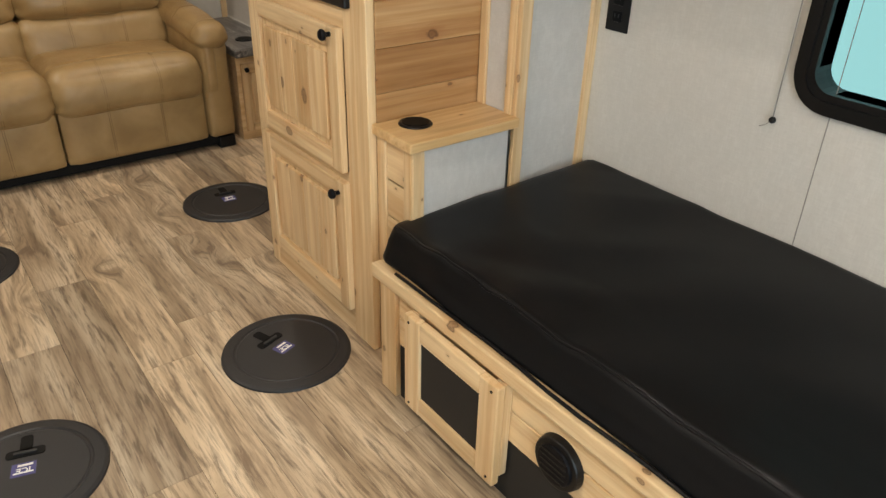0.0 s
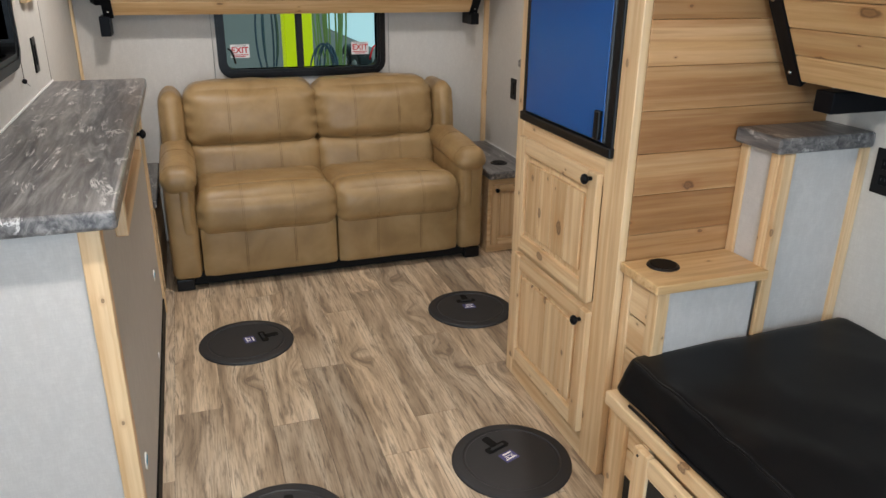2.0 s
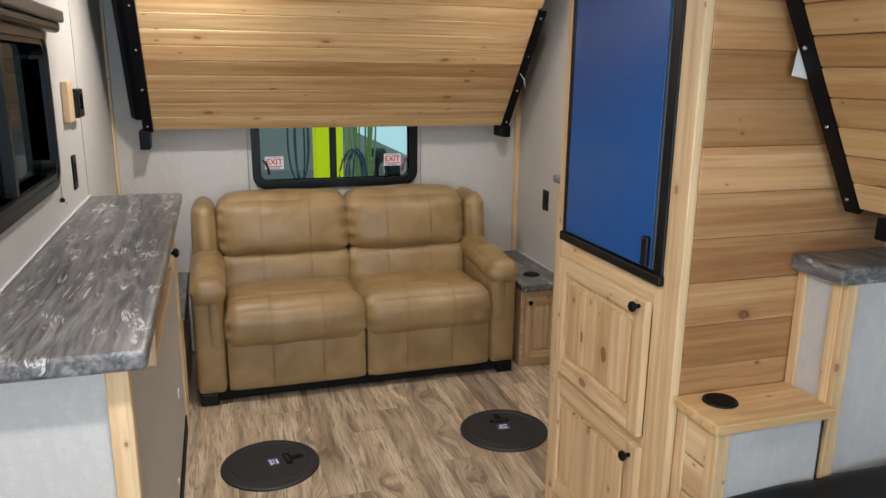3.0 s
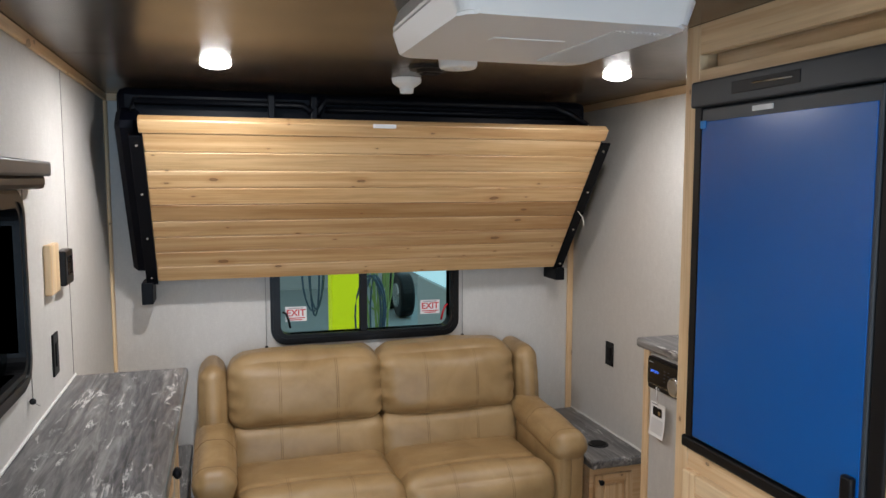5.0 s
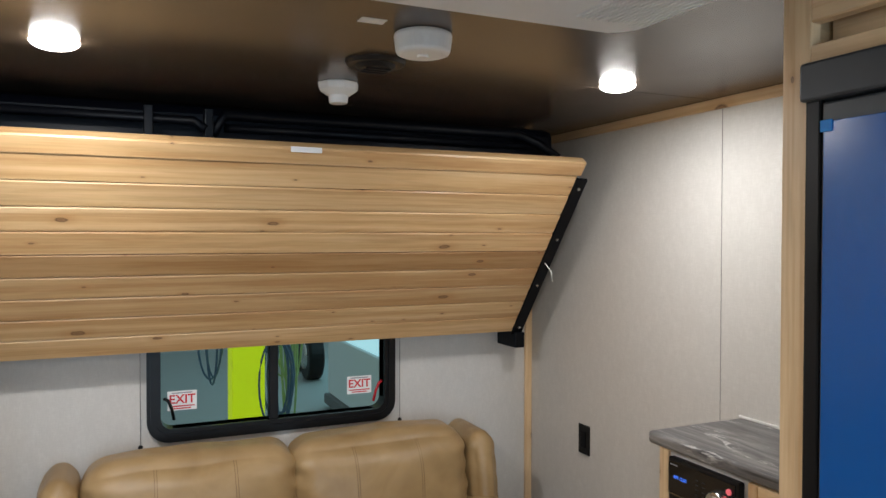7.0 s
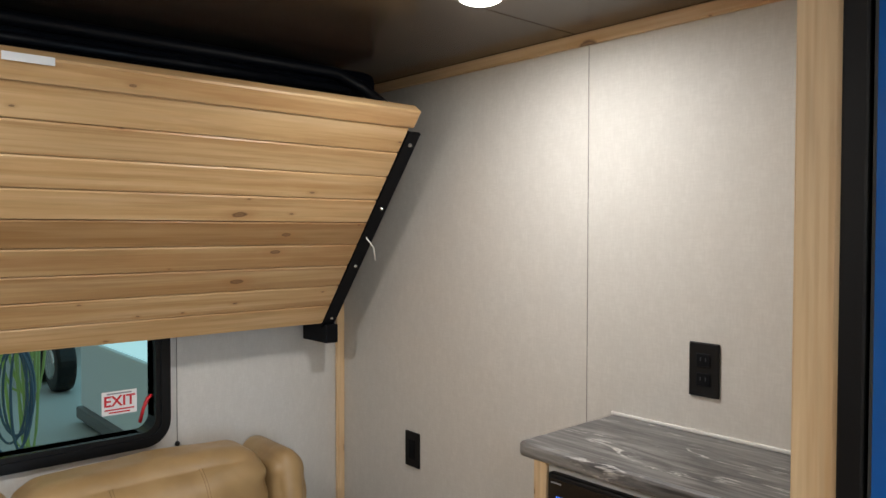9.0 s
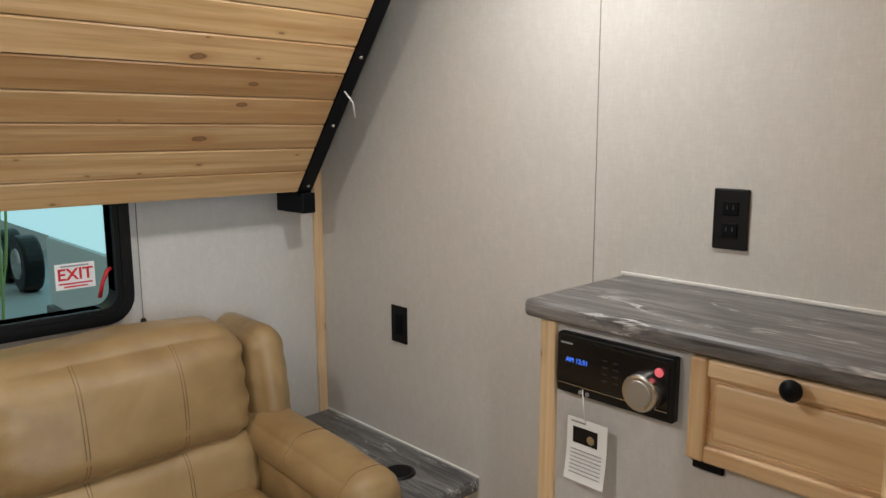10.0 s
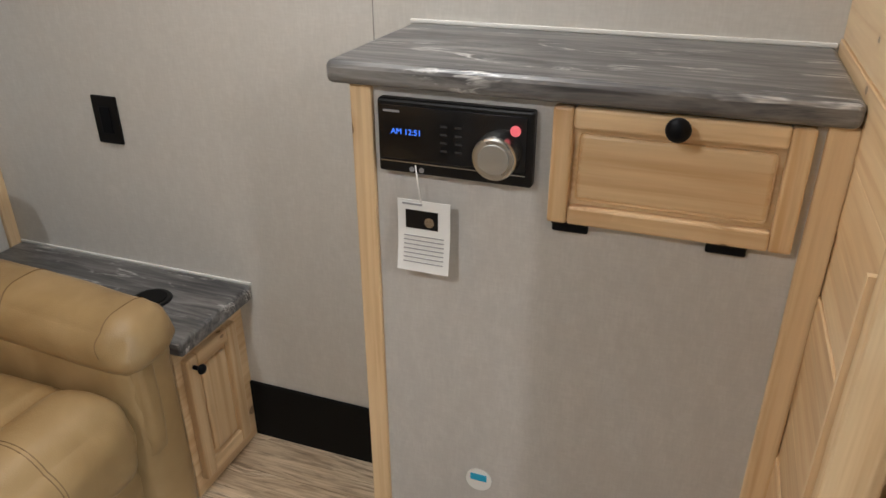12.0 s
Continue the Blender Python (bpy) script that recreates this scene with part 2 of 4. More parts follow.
dark_grey = plain("dark grey plastic", (0.035, 0.040, 0.045), 0.42)
black_base = plain("black baseboard", (0.006, 0.006, 0.006), 0.6)
vinyl_black = plain("black mattress vinyl", (0.0022, 0.0026, 0.0036), 0.42, grain=500, bump=0.2)
vinyl_black.node_tree.nodes["Principled BSDF"].inputs["Specular IOR Level"].default_value = 0.24
for m, level in ((black_steel, 0.16), (black_plastic, 0.3), (black_base, 0.15), (bag_black, 0.14)):
    m.node_tree.nodes["Principled BSDF"].inputs["Specular IOR Level"].default_value = level
white_plastic = plain("white plastic", (0.78, 0.78, 0.76), 0.38, grain=20, amount=0.05)
white_paper = plain("white paper", (0.82, 0.82, 0.80), 0.7, amount=0.05)
red_print = plain("red print", (0.60, 0.02, 0.03), 0.5)
grey_print = plain("grey print", (0.30, 0.30, 0.31), 0.6)
blue_film = plain("blue protective film", (0.003, 0.092, 0.36), 0.22, grain=14, amount=0.1, bump=0.02)
button_print = plain("dim button print", (0.022, 0.022, 0.023), 0.5)
blue_tape = plain("blue tape", (0.02, 0.22, 0.62), 0.5)
chrome = plain("brushed metal", (0.62, 0.61, 0.58), 0.25, 1.0, bump=0.02)
dial_face = plain("satin metal", (0.55, 0.55, 0.53), 0.4, 0.9, bump=0.02)
gloss_black = plain("gloss black glass", (0.008, 0.008, 0.009), 0.08, bump=0)
mesh_black = plain("black mesh", (0.012, 0.011, 0.010), 0.7, grain=900, bump=0.4)
caulk = plain("white caulk", (0.78, 0.77, 0.74), 0.5, amount=0.05)
joint_dark = plain("dark panel joint", (0.27, 0.255, 0.235), 0.7)
lamp_glow = glow("lit lens", (1.0, 0.95, 0.88), 26.0)
led_blue = glow("blue display", (0.06, 0.20, 0.95), 0.7)
led_red = glow("red button", (0.80, 0.14, 0.17), 0.40)
pane_glass = glass("window glass", (0.90, 0.97, 0.96))
tint_glass = glass("tinted window glass", (0.07, 0.09, 0.10))
label_violet = plain("violet label", (0.055, 0.055, 0.20), 0.4)
sticker_blue = plain("blue sticker", (0.02, 0.36, 0.60), 0.4)

# ---- shape helpers ----


def thing(name, x, y, z, label, category, group=""):
    ob = new(name)
    ob.empty_display_size = 0.05
    ob.location = (x, y, z)
    return tagged(ob, label, category, group)


def add(parent, name, bm, mat, smooth=False, label=""):
    """One mesh out of world-space geometry, as a part of parent, or on its own."""
    me = bpy.data.meshes.new(name)
    if parent:
        off = parent.location.copy()
        up = parent.parent
        while up:
            off += up.location
            up = up.parent
        bmesh.ops.translate(bm, verts=bm.verts, vec=-off)
    bmesh.ops.recalc_face_normals(bm, faces=bm.faces)
    bm.to_mesh(me)
    bm.free()
    me.materials.append(mat)
    if smooth:
        for p in me.polygons:
            p.use_smooth = True
    ob = new(name, me)
    if parent:
        ob.parent = parent
    if label:
        ob["label"] = label
    return ob


def put_box(bm, x0, x1, y0, y1, z0, z1, bevel=0.0, seg=2):
    r = bmesh.ops.create_cube(bm, size=1)
    for v in r["verts"]:
        v.co = Vector(((x0 + x1) / 2 + v.co.x * (x1 - x0), (y0 + y1) / 2 + v.co.y * (y1 - y0), (z0 + z1) / 2 + v.co.z * (z1 - z0)))
    if bevel:
        es = list({e for v in r["verts"] for e in v.link_edges})
        bmesh.ops.bevel(bm, geom=es, offset=bevel, segments=seg, affect="EDGES", profile=0.5)


def box(parent, name, x0, x1, y0, y1, z0, z1, mat, bevel=0.003, label=""):
    bm = bmesh.new()
    put_box(bm, x0, x1, y0, y1, z0, z1, bevel)
    return add(parent, name, bm, mat, label=label)


def put_disc(bm, centre, axis, r0, r1, h, seg=32, bevel=0.0):
    rot = {"x": Matrix.Rotation(radians(90), 4, "Y"), "y": Matrix.Rotation(radians(-90), 4, "X"), "z": Matrix.Identity(4)}[axis]
    m = Matrix.Translation(centre) @ rot
    r = bmesh.ops.create_cone(bm, cap_ends=True, segments=seg, radius1=r0, radius2=r1, depth=h, matrix=m)
    if bevel:
        rim = [e for e in {e for v in r["verts"] for e in v.link_edges} if any(len(f.verts) > 4 for f in e.link_faces)]
        bmesh.ops.bevel(bm, geom=rim, offset=bevel, segments=2, affect="EDGES", profile=0.5)


def disc(parent, name, centre, axis, r0, r1, h, mat, seg=32, bevel=0.0, label=""):
    bm = bmesh.new()
    put_disc(bm, centre, axis, r0, r1, h, seg, bevel)
    return add(parent, name, bm, mat, smooth=False, label=label)


def put_tube(bm, pts, r, seg=8):
    pts = [Vector(p) for p in pts]
    rings = []
    for i, p in enumerate(pts):
        d = (pts[min(i + 1, len(pts) - 1)] - pts[max(i - 1, 0)]).normalized()
        a = d.orthogonal().normalized() if abs(d.z) > 0.98 else d.cross(Vector((0, 0, 1))).normalized()
        b = d.cross(a)
        rings.append([bm.verts.new(p + r * (math.cos(q) * a + math.sin(q) * b)) for q in (2 * math.pi * k / seg for k in range(seg))])
    for u, w in zip(rings, rings[1:]):
        for k in range(seg):
            bm.faces.new((u[k], u[(k + 1) % seg], w[(k + 1) % seg], w[k]))
    bm.faces.new(rings[0])
    bm.faces.new(rings[-1])


def tube(parent, name, pts, r, mat, seg=8, label=""):
    bm = bmesh.new()
    put_tube(bm, pts, r, seg)
    return add(parent, name, bm, mat, smooth=True, label=label)


def rounded_loop(a0, a1, b0, b1, r, n=6):
    out = []
    for ca, cb, s in ((a1 - r, b1 - r, 0), (a0 + r, b1 - r, 90), (a0 + r, b0 + r, 180), (a1 - r, b0 + r, 270)):
        for i in range(n + 1):
            q = radians(s + 90 * i / n)
            out.append((ca + r * math.cos(q), cb + r * math.sin(q)))
    return out


def put_ring(bm, outer, inner, d0, d1, axis):
    """A flat rounded frame between two loops, from depth d0 to d1 along axis x or y."""
    def at(p, d):
        return (d, p[0], p[1]) if axis == "x" else (p[0], d, p[1])
    n = len(outer)
    rows = [[bm.verts.new(at(p, d)) for p in loop] for loop, d in ((outer, d0), (outer, d1), (inner, d1), (inner, d0))]
    for k in range(4):
        u, w = rows[k], rows[(k + 1) % 4]
        for i in range(n):
            bm.faces.new((u[i], u[(i + 1) % n], w[(i + 1) % n], w[i]))


def slab(bm, loop, a, b):
    """A prism: loop of (x, y, z) points swept from offset a to offset b."""
    lo = [bm.verts.new(Vector(p) + Vector(a)) for p in loop]
    hi = [bm.verts.new(Vector(p) + Vector(b)) for p in loop]
    bm.faces.new(lo)
    bm.faces.new(list(reversed(hi)))
    n = len(loop)
    for i in range(n):
        bm.faces.new((lo[i], lo[(i + 1) % n], hi[(i + 1) % n], hi[i]))


def soft_map(c, h, r, puff, lean=None, seed=0.0, crease=0.0):
    """Maps a point of the cube -1..1 to a soft padded block."""
    c, h = Vector(c), Vector(h)

    def go(u):
        p = Vector((u[0] * h.x, u[1] * h.y, u[2] * h.z))
        q = Vector([max(-(h[i] - r), min(h[i] - r, p[i])) for i in range(3)])
        d = p - q
        if d.length > 1e-9:
            p = q + d.normalized() * r
        k = [1 - abs(u[i]) ** 2.2 for i in range(3)]
        p = p + Vector((math.copysign(puff[0], u[0]) * k[1] * k[2] * abs(u[0]) ** 3, math.copysign(puff[1], u[1]) * k[0] * k[2] * abs(u[1]) ** 3,
                        math.copysign(puff[2], u[2]) * k[0] * k[1] * abs(u[2]) ** 3))
        if crease:
            w = c + p
            p = p + crease * Vector((0, noise.noise(Vector((w.x * 7, w.z * 9, seed))), noise.noise(Vector((w.x * 8, w.y * 8, seed + 5)))))
            edge = abs(u[0]) ** 8
            p.y += crease * 1.2 * edge * math.sin(w.z * 95 + seed)
        w = c + p
        return lean(w) if lean else w
    return go


def cushion(parent, name, c, h, r, puff, mat, lean=None, n=14, seed=0.0, crease=0.0, label=""):
    f = soft_map(c, h, r, puff, lean, seed, crease)
    bm = bmesh.new()
    bmesh.ops.create_cube(bm, size=2)
    bmesh.ops.subdivide_edges(bm, edges=bm.edges[:], cuts=n, use_grid_fill=True)
    for v in bm.verts:
        v.co = f([math.copysign(abs(q) ** 0.8, q) for q in v.co])
    return add(parent, name, bm, mat, smooth=True, label=label), f


def text(parent, name, body, size, m, mat, depth=0.0006):
    cu = bpy.data.curves.new(name, "FONT")
    cu.body, cu.size, cu.extrude, cu.offset = body, size, depth, size * (0.018 if size > 0.015 else 0.0)
    cu.align_x = cu.align_y = "CENTER"
    tmp = bpy.data.objects.new(name, cu)
    scene.collection.objects.link(tmp)
    me = bpy.data.meshes.new_from_object(tmp.evaluated_get(bpy.context.evaluated_depsgraph_get()))
    bpy.data.objects.remove(tmp)
    me.transform(m)
    me.materials.clear()
    me.materials.append(mat)
    if parent:
        me.transform(Matrix.Translation(-parent.location))
    ob = new(name, me)
    ob.parent = parent
    return ob


def facing(x, y, z, way):
    """A pose for writing that faces -x, +x or -y."""
    return pose(x, y, z, 90, 0, {"-x": -90, "+x": 90, "-y": 0}[way])


def setting(ob, label, category):
    return tagged(ob, label, category, kind="structure")


def panel_door(parent, face, s, a0, a1, z0, z1, t, mats, name="door"):
    """A raised-panel wooden door; face 'x' looks to -x (s=-1) or +x (s=1) at depth `face`, spanning a0..a1 in y. axis handled by mats."""
    axis, d = face
    rail_m, stile_m, panel_m = mats
    low = z1 - z0 < 0.2
    w, gap = (0.028, 0.008) if low else (0.052, 0.022) if a1 - a0 > 0.25 else (0.036, 0.012)
    door = new(name)
    door.parent = parent

    def bx(nm, u0, u1, v0, v1, d0, d1, mat, bev):
        lo, hi = sorted((d + s * d0, d + s * d1))
        bm = bmesh.new()
        if axis == "x":
            put_box(bm, lo, hi, u0, u1, v0, v1, bev)
        else:
            put_box(bm, u0, u1, lo, hi, v0, v1, bev)
        return add(door, nm, bm, mat)
    bx("stile", a0, a0 + w, z0, z1, 0, t, stile_m, 0.004)
    bx("stile", a1 - w, a1, z0, z1, 0, t, stile_m, 0.004)
    bx("rail", a0 + w, a1 - w, z0, z0 + w, 0, t - 0.0005, rail_m, 0.004)
    bx("rail", a0 + w, a1 - w, z1 - w, z1, 0, t - 0.0005, rail_m, 0.004)
    bx("panel", a0 + w - 0.003, a1 - w + 0.003, z0 + w - 0.003, z1 - w + 0.003, 0, t * 0.35, panel_m, 0.001)
    r0, r1 = a0 + w + gap, a1 - w - gap
    strips = 1 if low or r1 - r0 < 0.2 else 4
    for k in range(strips):
        bx("raised_panel", r0 + (r1 - r0) * k / strips, r0 + (r1 - r0) * (k + 1) / strips, z0 + w + gap, z1 - w - gap, t * 0.3, t * (0.5 if low else 0.85), panel_m, 0.006 if strips == 1 else 0.0035)
    return door


def knob(parent, x, y, z, s, axis="x", r=0.015):
    bm = bmesh.new()
    d = Vector((s, 0, 0)) if axis == "x" else Vector((0, s, 0))
    p = Vector((x, y, z))
    put_disc(bm, p + d * 0.008, axis, r * 0.42, r * 0.42, 0.018, 16)
    q = bmesh.ops.create_uvsphere(bm, u_segments=18, v_segments=12, radius=r)
    for v in q["verts"]:
        v.co = p + d * 0.022 + Vector((v.co.x * (0.7 if axis == "x" else 1), v.co.y * (0.7 if axis == "y" else 1), v.co.z))
    return add(parent, "knob", bm, black_steel, smooth=True, label="round black metal knob")


# ---- the cabin shell ----
T = 0.05


def wall_with_hole(name, axis, d0, d1, a0, a1, hole, label):
    """A wall panel of real thickness with one rounded-off rectangular opening."""
    bm = bmesh.new()
    h0, h1, g0, g1 = hole
    for u0, u1, v0, v1 in ((a0, h0, 0, ZC), (h1, a1, 0, ZC), (h0, h1, 0, g0), (h0, h1, g1, ZC)):
        if axis == "x":
            put_box(bm, d0, d1, u0, u1, v0, v1)
        else:
            put_box(bm, u0, u1, d0, d1, v0, v1)
    bmesh.ops.remove_doubles(bm, verts=bm.verts, dist=1e-5)
    return setting(add(None, name, bm, wall_linen), label, "wall")


WIN_B = (0.185, 1.0, 0.927, 1.395)
WIN_L = (1.745, 2.64, 1.195, 1.575)
WIN_R = (0.03, 0.85, 0.90, 1.40)
wall_with_hole("wall_back", "y", YB, YB + T, XL - T, XR + T, WIN_B, "pale linen-print wall panel behind the sofa")
wall_with_hole("wall_left", "x", XL - T, XL, YF, YB, WIN_L, "pale linen-print side wall above the long counter")
wall_with_hole("wall_right", "x", XR, XR + T, YF, YB, WIN_R, "pale linen-print side wall beside the bed")
bm = bmesh.new()
for u0, u1, v0, v1 in ((XL - T, -0.40, 0, ZC), (0.30, XR + T, 0, ZC), (-0.40, 0.30, 1.90, ZC)):
    put_box(bm, u0, u1, YF - T, YF, v0, v1)
setting(add(None, "wall_front", bm, wall_linen), "pale linen-print end wall with an open doorway", "wall")
bm = bmesh.new()
for y0, y1 in ((YF - T, 0.66), (0.664, 3.108), (3.112, YB + T)):
    put_box(bm, XL - T, XR + T, y0, y1, ZC, ZC + 0.03)
put_box(bm, XL - T, XR + T, YF - T, YB + T, ZC + 0.004, ZC + 0.05)
setting(add(None, "ceiling", bm, ceil_mat), "dark brown glossy ceiling panels with thin joints", "ceiling")
setting(box(None, "subfloor", XL - T, XR + T, YF - T, YB + T, -0.06, -0.004, black_base, 0), "dark subfloor under the planks", "floor")


def trim(name, x0, x1, y0, y1, z0, z1, mat, label="knotty pine trim strip"):
    return setting(box(None, name, x0, x1, y0, y1, z0, z1, mat, 0.004), label, "trim")


trim("trim_ceiling_left", XL, XL + 0.012, YF, YB, ZC - 0.032, ZC, pine_y)
trim("trim_ceiling_right", XR - 0.012, XR, 2.33, YB, ZC - 0.032, ZC, pine_y)
trim("trim_ceiling_right_front", XR - 0.012, XR, YF, 1.62, ZC - 0.032, ZC, pine_y)
trim("trim_ceiling_back", XL + 0.012, XR - 0.012, YB - 0.012, YB, ZC - 0.032, ZC, pine_x)
trim("trim_corner_left", XL, XL + 0.014, YB - 0.034, YB, 0, ZC - 0.032, pine_z)
trim("trim_corner_right", XR - 0.032, XR, YB - 0.014, YB, 0, ZC - 0.032, pine_z)
setting(box(None, "baseboard_right", XR - 0.008, XR, 2.9, YB, 0.0, 0.17, black_base, 0.002), "black baseboard along the side wall", "baseboard")
setting(box(None, "baseboard_left", XL, XL + 0.008, YF, 1.5, 0.0, 0.17, black_base, 0.002), "black baseboard along the side wall", "baseboard")
for nm, x0, x1, y in (("panel_joint_left", XL, XL + 0.0015, 3.26), ("panel_joint_left_mid", XL, XL + 0.0015, 1.30),
                      ("panel_joint_right", XR - 0.0015, XR, 3.075), ("panel_joint_right_bed", XR - 0.0015, XR, 0.80)):
    setting(box(None, nm, x0, x1, y - 0.0008, y + 0.0008, 0.17, ZC - 0.033, joint_dark, 0), "thin joint between wall panels", "trim")

# ---- windows ----


def window(name, axis, wall, inward, outer, r, split, glass_mat, label):
    """Black moulded frame with rounded corners, sash bar and panes."""
    a0, a1, b0, b1 = outer
    w = thing(name, *((wall, (a0 + a1) / 2, b0) if axis == "x" else ((a0 + a1) / 2, wall, b0)), label, "window")
    w["kind"] = "structure"
    bm = bmesh.new()
    f = 0.045
    outl, inn = rounded_loop(a0, a1, b0, b1, r), rounded_loop(a0 + f, a1 - f, b0 + f, b1 - f, r * 0.55)
    put_ring(bm, outl, inn, wall - inward * T, wall + inward * 0.016, axis)
    outl, inn = rounded_loop(a0 + 0.012, a1 - 0.012, b0 + 0.012, b1 - 0.012, r * 0.8), rounded_loop(a0 + 0.03, a1 - 0.03, b0 + 0.03, b1 - 0.03, r * 0.6)
    put_ring(bm, outl, inn, wall + inward * 0.015, wall + inward * 0.021, axis)
    add(w, "frame", bm, black_plastic)
    g = wall - inward * 0.018
    for u0, u1, off in ((a0 + f, split, 0.0), (split, a1 - f, 0.006)):
        lo, hi = sorted((g - inward * off, g - inward * (off + 0.003)))
        bm = bmesh.new()
        if axis == "x":
            put_box(bm, lo, hi, u0, u1, b0 + f, b1 - f)
        else:
            put_box(bm, u0, u1, lo, hi, b0 + f, b1 - f)
        p = add(w, "pane", bm, glass_mat)
        p.visible_shadow = False
    lo, hi = sorted((wall - inward * 0.03, wall + inward * 0.008))
    bm = bmesh.new()
    if axis == "x":
        put_box(bm, lo, hi, split - 0.014, split + 0.014, b0 + f - 0.004, b1 - f + 0.004, 0.003)
    else:
        put_box(bm, split - 0.017, split + 0.017, lo, hi, b0 + f - 0.004, b1 - f + 0.004, 0.003)
    add(w, "sash_bar", bm, black_plastic)
    return w


window("window_1", "y", YB, -1, (0.14, 1.045, 0.882, 1.44), 0.075, 0.573, pane_glass, "black-framed sliding window with rounded corners behind the sofa")
window("window_2", "x", XL, 1, (1.70, 2.685, 1.15, 1.62), 0.075, 2.19, tint_glass, "black-framed tinted window above the long counter")
window("window_3", "x", XR, -1, (-0.015, 0.895, 0.855, 1.445), 0.085, 0.2, pane_glass, "black-framed window with rounded corners above the bed")


def sticker(x0, x1, z0, z1, y, label):
    s = thing("exit_sticker", (x0 + x1) / 2, y, z0, label, "sticker", "exit stickers on the window")
    box(s, "card", x0, x1, y - 0.001, y, z0, z1, white_paper, 0)
    text(s, "lettering", "EXIT", 0.043, facing((x0 + x1) / 2, y - 0.0015, z0 + (z1 - z0) * 0.56, "-y") @ Matrix.Shear("XY", 4, (0.12, 0)), red_print)
    for k, w in ((0.9, 0.7), (0.22, 0.85), (0.10, 0.6)):
        zc, half = z0 + (z1 - z0) * k, (x1 - x0) * w / 2
        box(s, "small_print", (x0 + x1) / 2 - half, (x0 + x1) / 2 + half, y - 0.0018, y - 0.0008, zc - 0.002, zc + 0.002, red_print if k < 0.5 else grey_print, 0)


sticker(0.208, 0.306, 0.986, 1.054, YB + 0.013, "white sticker with red EXIT lettering on glass")
sticker(0.857, 0.955, 0.988, 1.056, YB + 0.013, "white sticker with red EXIT lettering on glass")
for x, mat, nm in ((0.985, red_print, "red pull strap looped on the window latch"), (0.198, black_plastic, "dark pull strap looped on the window latch")):
    s = thing("pull_strap", x, YB, 0.92, nm, "strap", "pull straps on the window")
    sg = 1 if x > 0.5 else -1
    tube(s, "strap", [(x + 0.003 * sg, YB - 0.012, 1.035), (x - 0.01 * sg, YB - 0.02, 1.030), (x - 0.022 * sg, YB - 0.018, 1.000), (x - 0.03 * sg, YB - 0.012, 0.960)], 0.0055, mat, 6)


def shade_cord(x, y, z0, z1, axis_sign, label="thin dark shade cord with a bead on the wall"):
    s = thing("shade_cord", x, y, z0, label, "cord", "window shade cords")
    tube(s, "cord", [(x, y, z1), (x, y, z0)], 0.0013, joint_dark, 6)
    bm = bmesh.new()
    bmesh.ops.create_uvsphere(bm, u_segments=12, v_segments=8, radius=0.008)
    bmesh.ops.translate(bm, verts=bm.verts, vec=(x, y, z0))
    add(s, "bead", bm, black_plastic, smooth=True)
    tube(s, "cord_end", [(x, y, z0), (x + axis_sign * 0.008, y + 0.01, z0 - 0.012), (x + axis_sign * 0.01, y + 0.022, z0 - 0.018)], 0.001, joint_dark, 6)


shade_cord(0.120, YB - 0.009, 0.875, 1.5, 0)
shade_cord(1.066, YB - 0.009, 0.875, 1.5, 0)
shade_cord(XL + 0.009, 2.705, 1.10, 1.62, 1)
shade_cord(XR - 0.009, 0.918, 0.812, 1.42, -1)

s = thing("roller_shade", XL, 2.2, 1.60, "dark rolled-up window shade on the wall", "window shade")
box(s, "cassette", XL, XL + 0.05, 1.60, 2.83, 1.648, 1.685, dark_grey, 0.006)
box(s, "shade_roll", XL + 0.004, XL + 0.038, 1.61, 2.82, 1.616, 1.653, black_plastic, 0.012)
s = thing("roller_shade", XR, 0.47, 1.40, "grey rolled-up window shade on the wall", "window shade")
box(s, "cassette", XR - 0.055, XR, -0.05, 1.0, 1.44, 1.475, dark_grey, 0.006)

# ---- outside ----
# backdrop walls emit light themselves, standing in for daylight in the shop
out_wall_glow = glow("self-lit shop wall", (0.15, 0.185, 0.18), 0.5)
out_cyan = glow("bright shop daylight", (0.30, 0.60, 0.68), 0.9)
concrete = plain("shop concrete", (0.38, 0.42, 0.41), 0.6)
setting(box(None, "backdrop_far_wall", -9, 12, 17.0, 17.1, -0.8, 6, out_wall_glow, 0), "dim teal wall of the shop outside", "backdrop")
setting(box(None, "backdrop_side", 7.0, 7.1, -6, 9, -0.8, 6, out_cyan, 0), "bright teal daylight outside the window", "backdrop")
setting(box(None, "backdrop_left", -5.1, -5.0, -6, 9, -0.8, 6, out_wall_glow, 0), "dim wall of the shop outside", "backdrop")
setting(box(None, "ground", -14, 14, -14, 18, -0.80, -0.75, concrete, 0), "grey concrete shop floor", "ground")
# the column's paint glows in place of shop light falling on it
yellow = glow("self-lit yellow paint", (0.46, 0.56, 0.0), 0.68)
c = thing("yellow_column", 1.18, 8.6, -0.75, "bright yellow painted steel column in the shop", "column")
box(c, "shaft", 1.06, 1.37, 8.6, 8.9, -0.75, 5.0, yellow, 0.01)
box(c, "base_plate", 1.01, 1.42, 8.55, 8.95, -0.75, -0.72, concrete, 0.004)
# hose rubber given a faint emission instead of being lit by the shop
hose_green_glow = glow("self-lit green hose rubber", (0.12, 0.20, 0.07), 0.35)
hose_blue_glow = glow("self-lit dark blue hose rubber", (0.03, 0.06, 0.09), 0.3)


